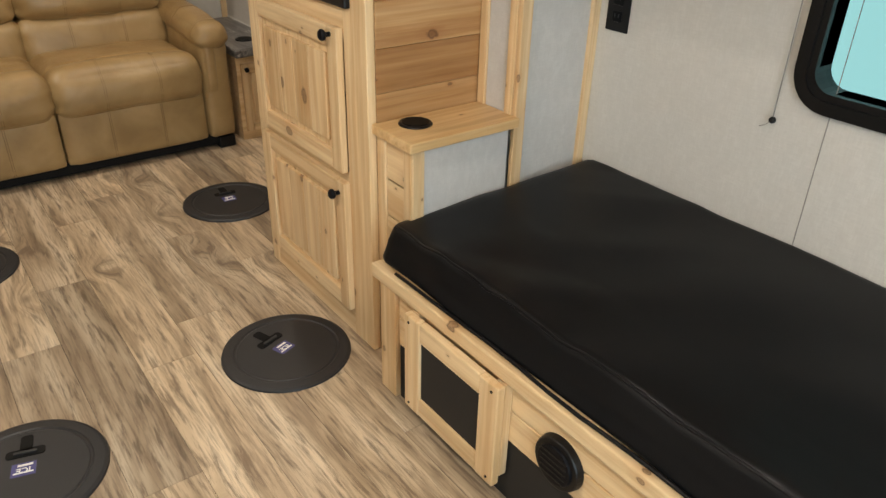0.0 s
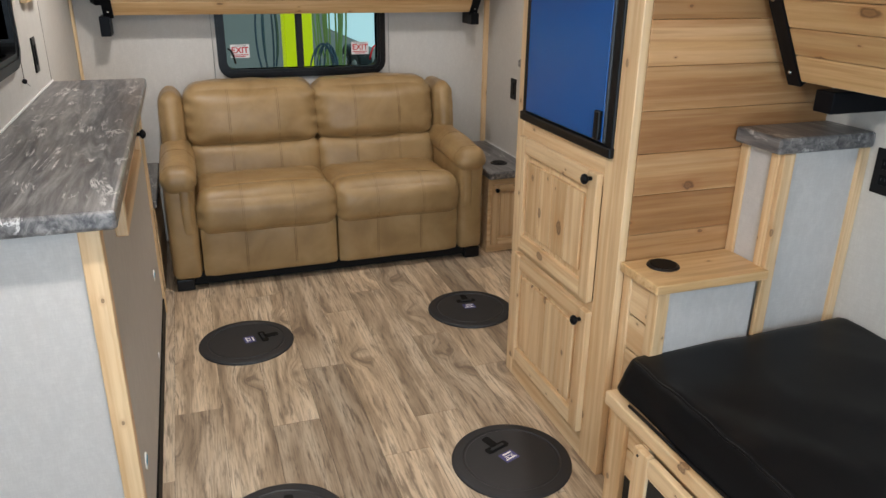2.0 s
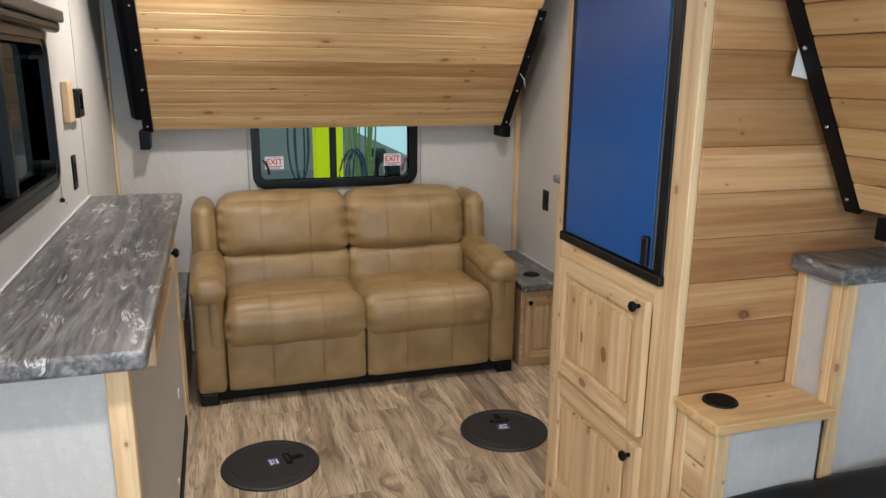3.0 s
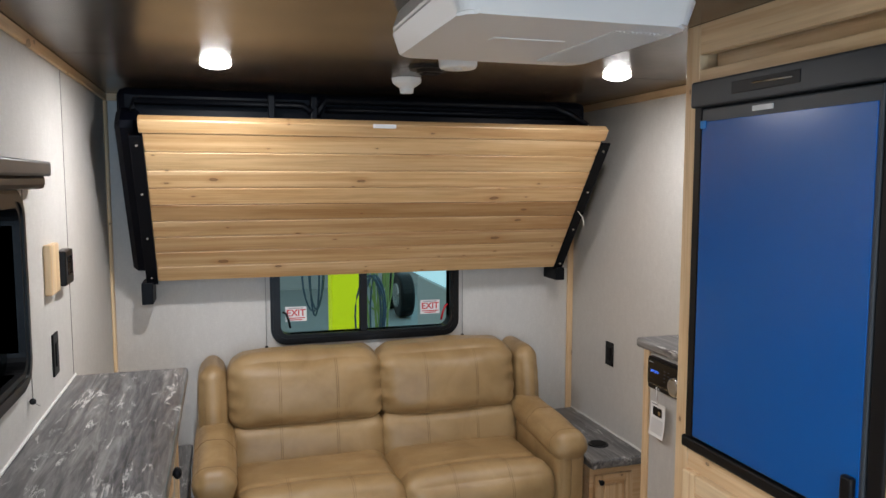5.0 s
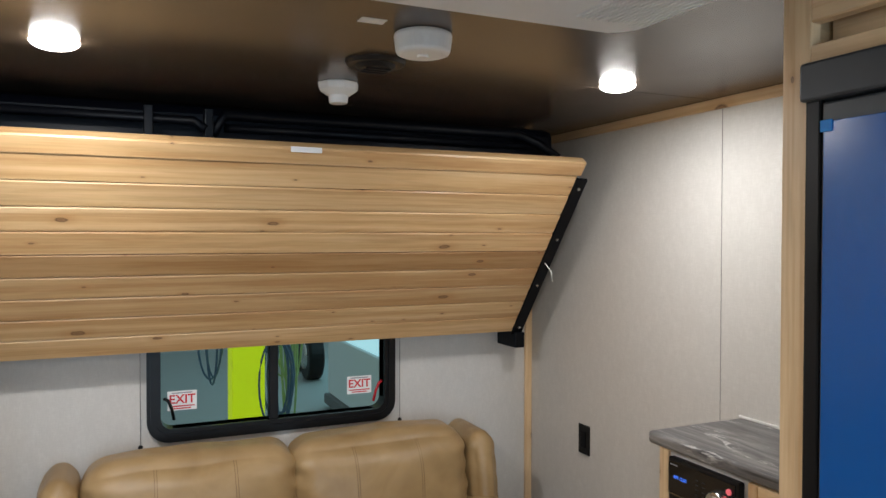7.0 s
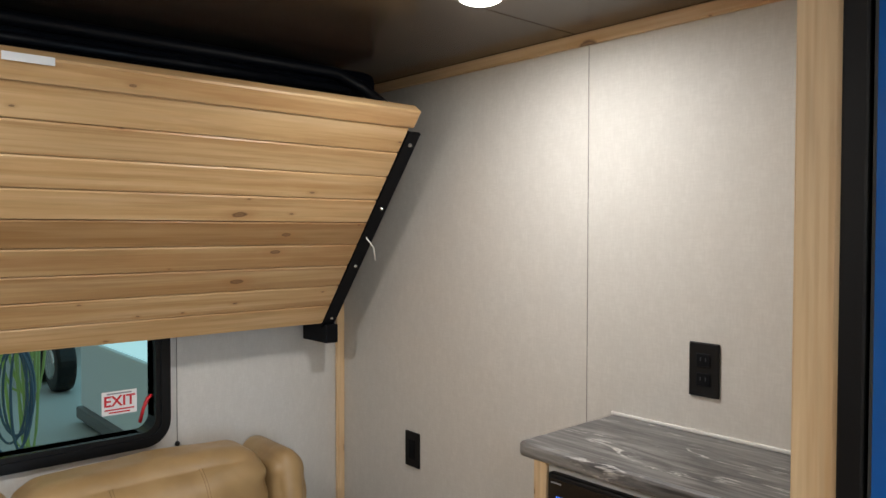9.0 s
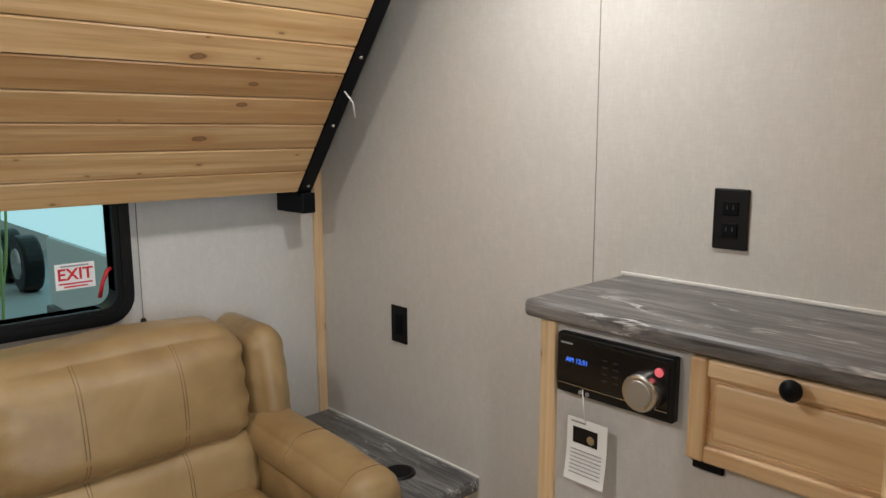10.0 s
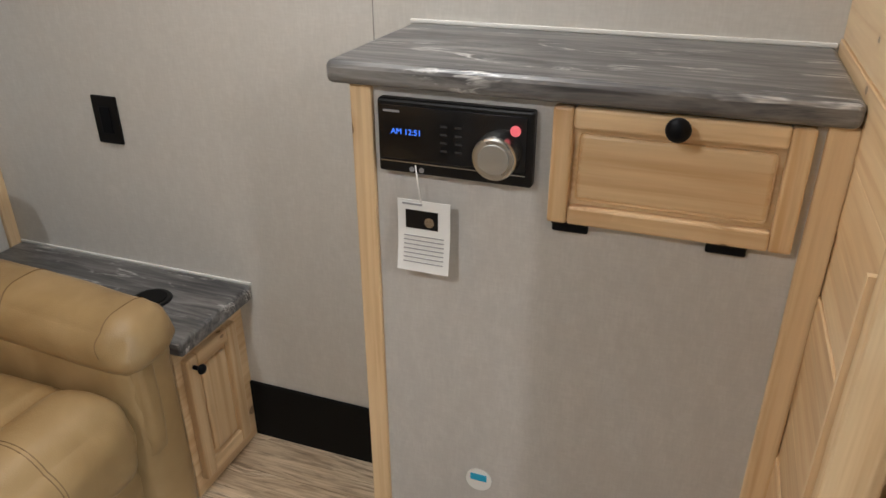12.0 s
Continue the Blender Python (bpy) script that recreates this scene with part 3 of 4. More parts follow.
def hose(x, y, ztop, drop, n, mat, label, seed):
    rnd = random.Random(seed)
    h = thing("hose_coil", x, y, ztop - drop, label, "hose", "hoses hanging in the shop")
    bm = bmesh.new()
    for i in range(n):
        w, d, ph = rnd.uniform(0.05, 0.17), drop * rnd.uniform(0.75, 1.0), rnd.uniform(-0.05, 0.05)
        put_tube(bm, [(x + ph + w * math.sin(q), y + 0.02 * i, ztop - d / 2 + d / 2 * math.cos(q)) for q in (2 * math.pi * k / 24 for k in range(25))], 0.011, 6)
    add(h, "coil", bm, mat, smooth=True)


hose(1.62, 8.7, 2.0, 2.4, 7, hose_green_glow, "coiled green hoses hanging beside the column", 1)
hose(1.52, 8.6, 0.6, 0.9, 5, hose_blue_glow, "coiled blue hose hanging beside the column", 2)
hose(0.93, 8.8, 1.2, 1.1, 3, hose_blue_glow, "coiled dark cable hanging beside the column", 3)
# trailer panels emit their brightness; no shop lamps light them
dark_body_glow = glow("self-lit dark trailer side", (0.05, 0.06, 0.06), 0.3)
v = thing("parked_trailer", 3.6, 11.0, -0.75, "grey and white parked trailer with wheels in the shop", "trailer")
grey_body_glow = glow("self-lit grey trailer side", (0.20, 0.26, 0.26), 0.45)
pale_body_glow = glow("self-lit pale trailer side", (0.42, 0.66, 0.72), 0.9)
box(v, "body", 2.70, 5.4, 6.8, 11.2, -0.55, 0.24, grey_body_glow, 0.03)
box(v, "upper_body", 2.70, 5.4, 6.8, 15.2, 0.25, 2.4, pale_body_glow, 0.03)
box(v, "skirt", 2.66, 5.4, 6.75, 11.25, -0.70, -0.56, dark_body_glow, 0.02)
box(v, "jack_leg", 2.56, 2.66, 8.0, 8.1, -0.75, 0.1, pale_body_glow, 0.01)
for yy in (13.2, 14.1):
    w = new("wheel")
    w.parent = v
    disc(w, "tyre", (2.98, yy, -0.36), "x", 0.39, 0.39, 0.25, black_plastic, 32, 0.04)
    disc(w, "rim", (2.84, yy, -0.36), "x", 0.20, 0.22, 0.03, chrome, 24, 0.01)

# ---- ceiling fittings ----
for x, y, watts in LAMPS:
    p = thing("puck_light", x, y, ZC, "round lit puck light on the brown ceiling", "ceiling light", "puck lights on the ceiling")
    bm = bmesh.new()
    put_disc(bm, (x, y, ZC - 0.003), "z", 0.040, 0.044, 0.006, 36, 0.002)
    add(p, "bezel", bm, white_plastic)
    bm = bmesh.new()
    q = bmesh.ops.create_uvsphere(bm, u_segments=24, v_segments=12, radius=0.0475)
    for vv in q["verts"]:
        vv.co = Vector((x + vv.co.x, y + vv.co.y, ZC - 0.0055 + min(vv.co.z, 0) * 0.36))
    lens = add(p, "lens", bm, lamp_glow, smooth=True)
    lens.visible_shadow = False
    ld = bpy.data.lights.new("puck_lamp", "AREA")
    ld.shape, ld.size, ld.energy, ld.color = "DISK", 0.085, watts, LAMP_COLOUR
    lo = new("puck_lamp", ld)
    lo.location = (x, y, ZC - 0.026)

ac = thing("air_conditioner", 0.56, 2.13, ZC, "white plastic ceiling air conditioner cover with grilles", "air conditioner")
AX0, AX1, AY0, AY1 = 0.306, 0.785, 1.90, 2.40
bm = bmesh.new()
lo = [(x, y, ZC - 0.092) for x, y in rounded_loop(AX0 + 0.018, AX1 - 0.018, AY0 + 0.018, AY1 - 0.018, 0.03)]
mi = [(x, y, ZC - 0.040) for x, y in rounded_loop(AX0, AX1, AY0, AY1, 0.05)]
hi = [(x, y, ZC) for x, y in rounded_loop(AX0 + 0.012, AX1 - 0.012, AY0 + 0.012, AY1 - 0.012, 0.05)]
rings = [[bm.verts.new(p) for p in l] for l in (lo, mi, hi)]
for u, w in zip(rings, rings[1:]):
    for k in range(len(u)):
        bm.faces.new((u[k], u[(k + 1) % len(u)], w[(k + 1) % len(u)], w[k]))
bm.faces.new(rings[0])
bm.faces.new(rings[2])
bmesh.ops.bevel(bm, geom=[e for e in bm.edges if all(abs(v.co.z - (ZC - 0.040)) < 1e-4 for v in e.verts) or all(abs(v.co.z - (ZC - 0.092)) < 1e-4 for v in e.verts)], offset=0.006, segments=2, affect="EDGES")
add(ac, "cover", bm, white_plastic)
for k in range(14):
    x = 0.640 + k * 0.009
    box(ac, "grille_slat", x, x + 0.0035, AY0 + 0.075, AY1 - 0.075, ZC - 0.0955, ZC - 0.0915, white_plastic, 0)
box(ac, "vent_flap", AX0 + 0.028, AX0 + 0.040, 1.98, 2.28, ZC - 0.070, ZC - 0.040, white_plastic, 0.002)
box(ac, "label_plate", 0.45, 0.60, 2.10, 2.13, ZC - 0.0935, ZC - 0.0915, white_plastic, 0)

a = thing("smoke_alarm", 0.608, 2.812, ZC, "round white smoke alarm on the ceiling", "alarm")
disc(a, "body", (0.608, 2.812, ZC - 0.022), "z", 0.054, 0.060, 0.044, white_plastic, 36, 0.008)
disc(a, "test_button", (0.608, 2.812, ZC - 0.046), "z", 0.012, 0.012, 0.004, white_plastic, 20)
d = thing("gas_detector", 0.588, 3.348, ZC, "small white detector head on the ceiling", "detector")
disc(d, "base", (0.588, 3.348, ZC - 0.010), "z", 0.052, 0.056, 0.020, white_plastic, 8, 0.003)
disc(d, "skirt", (0.588, 3.348, ZC - 0.026), "z", 0.030, 0.050, 0.014, white_plastic, 24, 0.002)
disc(d, "nose", (0.588, 3.348, ZC - 0.042), "z", 0.024, 0.027, 0.024, white_plastic, 24, 0.003)
vt = thing("ceiling_vent", 0.598, 3.075, ZC, "round black swivel vent on the ceiling", "vent")
disc(vt, "flange", (0.598, 3.075, ZC - 0.005), "z", 0.066, 0.072, 0.010, black_plastic, 36, 0.002)
disc(vt, "hub", (0.598, 3.075, ZC - 0.014), "z", 0.040, 0.050, 0.012, black_plastic, 36, 0.003)
for k in range(3):
    box(vt, "louvre", 0.598 - 0.030, 0.598 + 0.030, 3.051 + k * 0.020, 3.058 + k * 0.020, ZC - 0.024, ZC - 0.008, black_plastic, 0.002)
s = thing("ceiling_sticker", 0.487, 2.77, ZC, "small pale paper label on the ceiling", "sticker")
box(s, "card", 0.462, 0.512, 2.755, 2.785, ZC - 0.001, ZC, white_paper, 0)

fan = thing("ceiling_fan", 0.58, 0.72, ZC, "dark ceiling fan with rounded blades", "ceiling fan")
disc(fan, "mount", (0.58, 0.72, ZC - 0.03), "z", 0.07, 0.08, 0.06, black_steel, 32, 0.006)
navy = plain("dark navy blade", (0.010, 0.013, 0.030), 0.3)
for k in range(4):
    q = radians(68 + 90 * k)
    d = Vector((math.cos(q), math.sin(q), 0))
    n = Vector((-d.y, d.x, 0))
    o = Vector((0.58, 0.72, ZC - 0.07))
    loop = [o + d * a + n * b for a, b in rounded_loop(0.05, 0.55, -0.055, 0.055, 0.05)]
    bm = bmesh.new()
    slab(bm, loop, (0, 0, 0), (0, 0, 0.008))
    add(fan, "blade", bm, navy)

# ---- long counter on the side wall ----
lc = thing("long_counter", XL, 2.3, 0, "linen-print counter cabinet with grey marbled laminate top and pine trim", "counter")
LX = -0.232
box(lc, "body", XL, LX, 1.545, 3.235, 0.0, 0.981, cab_linen, 0.002)
bm = bmesh.new()
put_box(bm, XL, -0.183, 1.49, 3.28, 0.980, 1.02, 0.009, 3)
add(lc, "counter_top", bm, top_y, label="grey marbled laminate top")
box(lc, "corner_post", LX - 0.03, LX + 0.012, 1.528, 1.57, 0.0, 0.980, pine_z, 0.003, "knotty pine corner trim")
box(lc, "end_post", LX - 0.03, LX + 0.012, 3.205, 3.247, 0.0, 0.980, pine_z, 0.003, "knotty pine corner trim")
box(lc, "base_strip", LX, LX + 0.006, 1.58, 3.20, 0.0, 0.075, black_base, 0.001, "black base strip")
box(lc, "end_base_strip", XL, LX - 0.03, 1.538, 1.546, 0.0, 0.075, black_base, 0.001, "black base strip")
box(lc, "caulk_line", XL, XL + 0.006, 1.49, 3.28, 1.019, 1.026, caulk, 0.002, "white caulk line")
dr = panel_door(lc, ("x", LX), 1, 1.88, 2.72, 0.832, 0.972, 0.03, (pine_y, pine_z, pine_y), "drop_door")
knob(dr, LX + 0.03, 2.54, 0.945, 1)
for y, z in ((1.75, 0.265), (2.90, 0.31)):
    disc(lc, "sticker_disc", (LX + 0.0015, y, z), "x", 0.022, 0.022, 0.003, white_paper, 24)
    box(lc, "sticker_print", LX + 0.003, LX + 0.0042, y - 0.015, y + 0.015, z - 0.003, z + 0.010, sticker_blue, 0)
disc(lc, "sticker_disc", (LX + 0.0015, 2.58, 0.125), "x", 0.012, 0.012, 0.003, white_paper, 24)

# thermostat, switch
t = thing("thermostat", XL, 3.05, 1.31, "black wall thermostat beside a pine block", "thermostat")
box(t, "pine_block", XL, XL + 0.020, 2.925, 3.030, 1.326, 1.464, pine_z, 0.004, "pine backing block")
box(t, "housing", XL, XL + 0.032, 3.052, 3.160, 1.335, 1.436, black_plastic, 0.005)
box(t, "screen", XL + 0.032, XL + 0.0335, 3.072, 3.140, 1.365, 1.418, gloss_black, 0)


def outlet(x, s, y, z, w, h, label, sockets=True, cat="wall outlet"):
    o = thing("wall_outlet" if sockets else "light_switch", x, y, z - h / 2, label, cat)
    bm = bmesh.new()
    lo, hi = sorted((x, x + s * 0.006))
    put_box(bm, lo, hi, y - w / 2, y + w / 2, z - h / 2, z + h / 2, 0.003)
    add(o, "plate", bm, black_plastic)
    lo, hi = sorted((x + s * 0.005, x + s * 0.009))
    if sockets:
        for dz in (-0.021, 0.021):
            box(o, "socket", lo, hi, y - 0.016, y + 0.016, z + dz - 0.014, z + dz + 0.014, black_steel, 0.002)
            for dy in (-0.006, 0.006):
                l2, h2 = sorted((x + s * 0.0088, x + s * 0.0096))
                box(o, "slot", l2, h2, y + dy - 0.001, y + dy + 0.001, z + dz - 0.002, z + dz + 0.006, dark_grey, 0)
    else:
        box(o, "rocker", lo, hi, y - w * 0.22, y + w * 0.22, z - h * 0.28, z + h * 0.28, black_steel, 0.002)


outlet(XL, 1, 3.005, 1.150, 0.066, 0.120, "black wall switch on the linen panel", False, "switch")
outlet(XR, -1, 2.763, 1.224, 0.070, 0.117, "black duplex wall outlet above the counter")
outlet(XR, -1, 3.752, 0.828, 0.070, 0.112, "black wall plate on the linen panel", False, "wall plate")
outlet(XR, -1, 1.402, 0.972, 0.075, 0.120, "black wall outlet beside the bed")

# ---- refrigerator cabinet ----
CX, CY0, CY1 = 1.032, 1.625, 2.314
fc = thing("fridge_cabinet", 1.37, 1.98, 0, "knotty pine tall cabinet built round the refrigerator", "cabinet")
box(fc, "post", CX, CX + 0.025, CY0 + 0.001, 1.735, 0, ZC, pine_z, 0.003)
box(fc, "post", CX, CX + 0.025, 2.262, CY1, 0, ZC, pine_z, 0.003)
box(fc, "rail", CX + 0.001, CX + 0.024, 1.735, 2.262, 0, 0.10, pine_y, 0.002)
box(fc, "rail", CX + 0.001, CX + 0.024, 1.735, 2.262, 0.49, 0.54, pine_y, 0.002)
box(fc, "rail", CX + 0.001, CX + 0.024, 1.735, 2.262, 0.90, 1.005, pine_y, 0.002)
box(fc, "rail", CX + 0.001, CX + 0.024, 1.735, 2.262, 1.85, 1.898, pine_y, 0.002)
box(fc, "rail", CX + 0.001, CX + 0.024, 1.735, 2.262, 1.933, ZC, pine_y, 0.002)
box(fc, "slot_back", CX + 0.05, CX + 0.06, 1.735, 2.262, 1.88, 1.95, pine_y, 0)
box(fc, "backing", CX + 0.026, CX + 0.034, 1.64, 2.32, 0.0, 1.0, pine_z, 0)
du = panel_door(fc, ("x", CX), -1, 1.735, 2.252, 0.540, 0.930, 0.022, (pine_y, pine_z, pine_z))
knob(du, CX - 0.022, 1.764, 0.912, -1)
dl = panel_door(fc, ("x", CX), -1, 1.728, 2.252, 0.095, 0.512, 0.022, (pine_y, pine_z, pine_z))
knob(dl, CX - 0.022, 1.758, 0.478, -1)
box(fc, "side_sheet", CX + 0.027, XR, CY0 + 0.016, CY0 + 0.028, 0, ZC, pine_x, 0)
box(fc, "side_sheet", CX + 0.027, XR, CY1 - 0.043, CY1 - 0.031, 0, ZC, pine_x, 0)

fr = thing("refrigerator", 1.35, 2.0, 0.985, "built-in refrigerator with blue protective film on its door", "refrigerator")
box(fr, "carcass", 1.09, 1.6, 1.745, 2.255, 1.006, 1.848, dark_grey, 0.002)
FX = 1.030
box(fr, "frame_side", FX - 0.006, 1.09, 1.700, 1.735, 1.008, 1.812, black_plastic, 0.004)
box(fr, "frame_side", FX - 0.006, 1.09, 2.236, 2.264, 1.008, 1.812, black_plastic, 0.004)
box(fr, "bottom_trim", FX - 0.014, 1.09, 1.696, 2.268, 0.982, 1.011, black_plastic, 0.005)
box(fr, "header", FX - 0.016, 1.09, 1.696, 2.268, 1.808, 1.868, dark_grey, 0.005)
box(fr, "door", FX - 0.008, 1.089, 1.738, 2.233, 1.014, 1.804, dark_grey, 0.004)
box(fr, "film", FX - 0.0105, FX - 0.0075, 1.746, 2.228, 1.018, 1.774, blue_film, 0.001, "glossy blue protective film")
box(fr, "tape_tab", FX - 0.013, FX - 0.0105, 2.212, 2.232, 1.758, 1.776, blue_tape, 0.001, "blue tape corner")
box(fr, "latch", FX - 0.024, FX - 0.008, 1.750, 1.776, 1.022, 1.102, black_plastic, 0.005, "black door latch")
box(fr, "handle_groove", FX - 0.018, FX - 0.0155, 1.92, 2.12, 1.826, 1.852, black_plastic, 0.001)
tube(fr, "badge_bar", [(FX - 0.019, 1.94, 1.840), (FX - 0.019, 2.05, 1.842)], 0.0025, chrome, 8, "thin silver badge bar")
box(fr, "label_strip", FX - 0.0105, FX - 0.0075, 2.0, 2.06, 1.784, 1.795, white_paper, 0)

# ---- steps beside the bed ----
sh = thing("step_shelf", 1.22, 1.55, 0, "pine step shelf with a cup holder and linen panel", "step shelf")
SX0, SX1, SY0 = 1.040, 1.390, 1.450
box(sh, "shelf_board", SX0, SX1, SY0, CY0 - 0.001, 0.685, 0.712, cedar_x, 0.004)
box(sh, "front_panel", SX0 + 0.03, SX1 - 0.02, SY0 + 0.022, SY0 + 0.028, 0, 0.684, cab_linen, 0, "pale linen panel")
box(sh, "corner_post", SX0 + 0.018, SX0 + 0.055, SY0 + 0.016, SY0 + 0.032, 0, 0.684, pine_z, 0.003)
box(sh, "side_post", SX0 + 0.014, SX0 + 0.026, SY0 + 0.018, SY0 + 0.052, 0, 0.684, pine_z, 0.003)
box(sh, "side_post", SX0 + 0.014, SX0 + 0.026, CY0 - 0.040, CY0 - 0.002, 0, 0.684, pine_z, 0.003)
for k in range(6):
    z = 0.05 + k * 0.105
    box(sh, "side_slat", SX0 + 0.018, SX0 + 0.024, SY0 + 0.053, CY0 - 0.041, z, z + 0.1, pine_y, 0.002)
bm = bmesh.new()
put_disc(bm, (1.135, 1.565, 0.714), "z", 0.045, 0.042, 0.006, 36, 0.002)
add(sh, "cup_ring", bm, black_plastic)
disc(sh, "cup_well", (1.135, 1.565, 0.7175), "z", 0.035, 0.035, 0.002, black_base, 36)
st = thing("tall_step", 1.54, 1.55, 0, "linen-print step box with grey laminate top and pine trim", "step")
box(st, "body", SX1 + 0.002, XR, SY0 + 0.026, CY0 - 0.002, 0, 1.028, cab_linen, 0.001)
bm = bmesh.new()
put_box(bm, SX1 - 0.035, XR, SY0 + 0.005, CY0 - 0.002, 1.026, 1.068, 0.009, 3)
add(st, "step_top", bm, top_y, label="grey marbled laminate top")
box(st, "corner_trim", SX1 - 0.006, SX1 + 0.030, SY0 + 0.014, SY0 + 0.030, 0.0, 1.025, pine_z, 0.003)
box(st, "side_trim", SX1 - 0.008, SX1 + 0.002, SY0 + 0.031, SY0 + 0.060, 0.706, 1.025, pine_z, 0.003)
box(st, "back_trim", SX1 - 0.008, SX1 + 0.002, CY0 - 0.032, CY0 - 0.002, 0.706, 1.025, pine_z, 0.003)
box(st, "wall_trim", XR - 0.030, XR - 0.001, SY0 + 0.014, SY0 + 0.028, 0.0, 1.025, pine_z, 0.003)

# ---- bed ----
bd = thing("bed_bench", 1.33, 0.5, 0, "pine bed bench with black vinyl mattress", "bed")
BX, BY0, BY1 = 0.968, -0.75, 1.455
box(bd, "top_rail", BX - 0.012, BX + 0.03, BY0, BY1 + 0.05, 0.352, 0.392, pine_y, 0.004)
box(bd, "deck", BX + 0.03, XR, BY0, BY1, 0.360, 0.392, pine_y, 0)
box(bd, "end_post", BX, BX + 0.03, 1.415, BY1 + 0.03, 0, 0.352, pine_z, 0.003)
box(bd, "middle_post", BX + 0.002, BX + 0.03, 0.55, 0.60, 0, 0.352, pine_z, 0.003)
for k, (z0, z1) in enumerate(((0.178, 0.262), (0.266, 0.351))):
    box(bd, "face_board", BX + 0.012, BX + 0.026, BY0, 1.414, z0, z1, pine_y, 0.003)
box(bd, "dark_recess", BX + 0.016, BX + 0.024, BY0, 1.414, 0.0, 0.177, mesh_black, 0, "dark opening under the bench")
lf = new("lift_door")
lf.parent = bd
DY0, DY1, DZ0, DZ1, DX0, DX1 = 0.975, 1.325, 0.060, 0.345, BX - 0.032, BX - 0.010
box(lf, "stile", DX0, DX1, DY0, DY0 + 0.062, DZ0, DZ1, pine_z, 0.004)
box(lf, "stile", DX0, DX1, DY1 - 0.062, DY1, DZ0, DZ1, pine_z, 0.004)
box(lf, "rail", DX0 + 0.001, DX1, DY0 + 0.062, DY1 - 0.062, DZ0, DZ0 + 0.055, pine_y, 0.004)
box(lf, "rail", DX0 + 0.001, DX1, DY0 + 0.062, DY1 - 0.062, DZ1 - 0.055, DZ1, pine_y, 0.004)
box(lf, "mesh_panel", DX0 + 0.008, DX1 - 0.004, DY0 + 0.055, DY1 - 0.055, DZ0 + 0.05, DZ1 - 0.05, mesh_black, 0, "black mesh panel")
box(lf, "side_block", DX1, BX + 0.012, DY0, DY0 + 0.03, DZ0 + 0.02, DZ1, pine_z, 0.003)
box(lf, "side_block", DX1, BX + 0.012, DY1 - 0.03, DY1, DZ0 + 0.02, DZ1, pine_z, 0.003)
for y in (DY0 + 0.02, DY1 - 0.02):
    for z in (DZ0 + 0.018, DZ1 - 0.018):
        disc(lf, "screw", (DX0 - 0.0005, y, z), "x", 0.0035, 0.0035, 0.003, black_steel, 12)
disc(bd, "vent_ring", (BX + 0.005, 0.82, 0.245), "x", 0.060, 0.064, 0.022, black_plastic, 36, 0.004, "round black vent")
disc(bd, "vent_face", (BX - 0.008, 0.82, 0.245), "x", 0.046, 0.048, 0.008, black_steel, 36, 0.002)
for k in range(5):
    box(bd, "vent_fin", BX - 0.014, BX - 0.011, 0.785, 0.855, 0.215 + k * 0.014, 0.221 + k * 0.014, black_plastic, 0.001)
bm = bmesh.new()
bmesh.ops.create_cube(bm, size=2)
bmesh.ops.subdivide_edges(bm, edges=bm.edges[:], cuts=60, use_grid_fill=True)
fm = soft_map((1.322, 0.370, 0.441), (0.346, 1.126, 0.048), 0.018, (0.0, 0.0, 0.004))


def bed_cover(u):
    """Wrinkled vinyl cover with a front edge that leans in."""
    w = fm([math.copysign(abs(q) ** 0.7, q) for q in u])
    near = max(0.0, 1 - abs(w.x - BX - 0.01) / 0.12)
    w.z += 0.004 * noise.noise(w * 5) + 0.010 * near * (abs(noise.noise(Vector((w.y * 8, 3, w.x * 3)))) - 0.15) * (w.z > 0.44)
    w.x += 0.006 * near * noise.noise(Vector((w.y * 7, w.z * 12, 9)))
    w.z += 0.006 * (abs(noise.noise(Vector((w.x * 3 + w.y * 1.5, w.y * 2.2, 4)))) ** 0.7) * (w.z > 0.44)
    lean_in = max(0.0, min(1.0, (w.z - 0.40) / 0.085)) * max(0.0, 1 - (w.x - BX) / 0.22)
    w.x += 0.038 * lean_in
    w.z += 0.010 * lean_in * noise.noise(Vector((w.y * 11, 1.5, w.z * 9))) + 0.005 * (1 - abs(noise.noise(Vector((w.x * 2.4, w.y * 3.1 + w.x, 8))) * 2.2)) * (w.z > 0.44)
    w.y -= 0.055 * max(0.0, (w.x - 0.98) / 0.68) * max(0.0, min(1.0, (w.y - 0.9) / 0.5))
    w.z += 0.052 * max(0.0, (w.x - 0.99) / 0.68) * (w.z > 0.43)
    return w


for v in bm.verts:
    v.co = bed_cover(v.co)
add(bd, "mattress", bm, vinyl_black, smooth=True, label="black vinyl covered mattress")
tube(bd, "edge_seam", [bed_cover((-1.0, -0.985 + 1.97 * k / 70, 1.0)) for k in range(71)], 0.0035, vinyl_black, 6)
tube(bd, "piping", [(BX + 0.004 + 0.003 * math.sin(k), BY0 + k * 0.09, 0.400 + 0.002 * math.sin(k * 1.7)) for k in range(25)], 0.0045, vinyl_black, 6)

# ---- folded bunks ----


def slope_part(parent, name, o, u, v, n, a0, a1, b0, b1, d0, d1, mat, bevel=0.002, label=""):
    """A box on a slanted plane: o origin, u along, v down the slope, n outwards."""
    bm = bmesh.new()
    put_box(bm, a0, a1, b0, b1, d0, d1, bevel, 1)
    for q in bm.verts:
        q.co = o + u * q.co.x + v * q.co.y + n * q.co.z
    return add(parent, name, bm, mat, label=label)


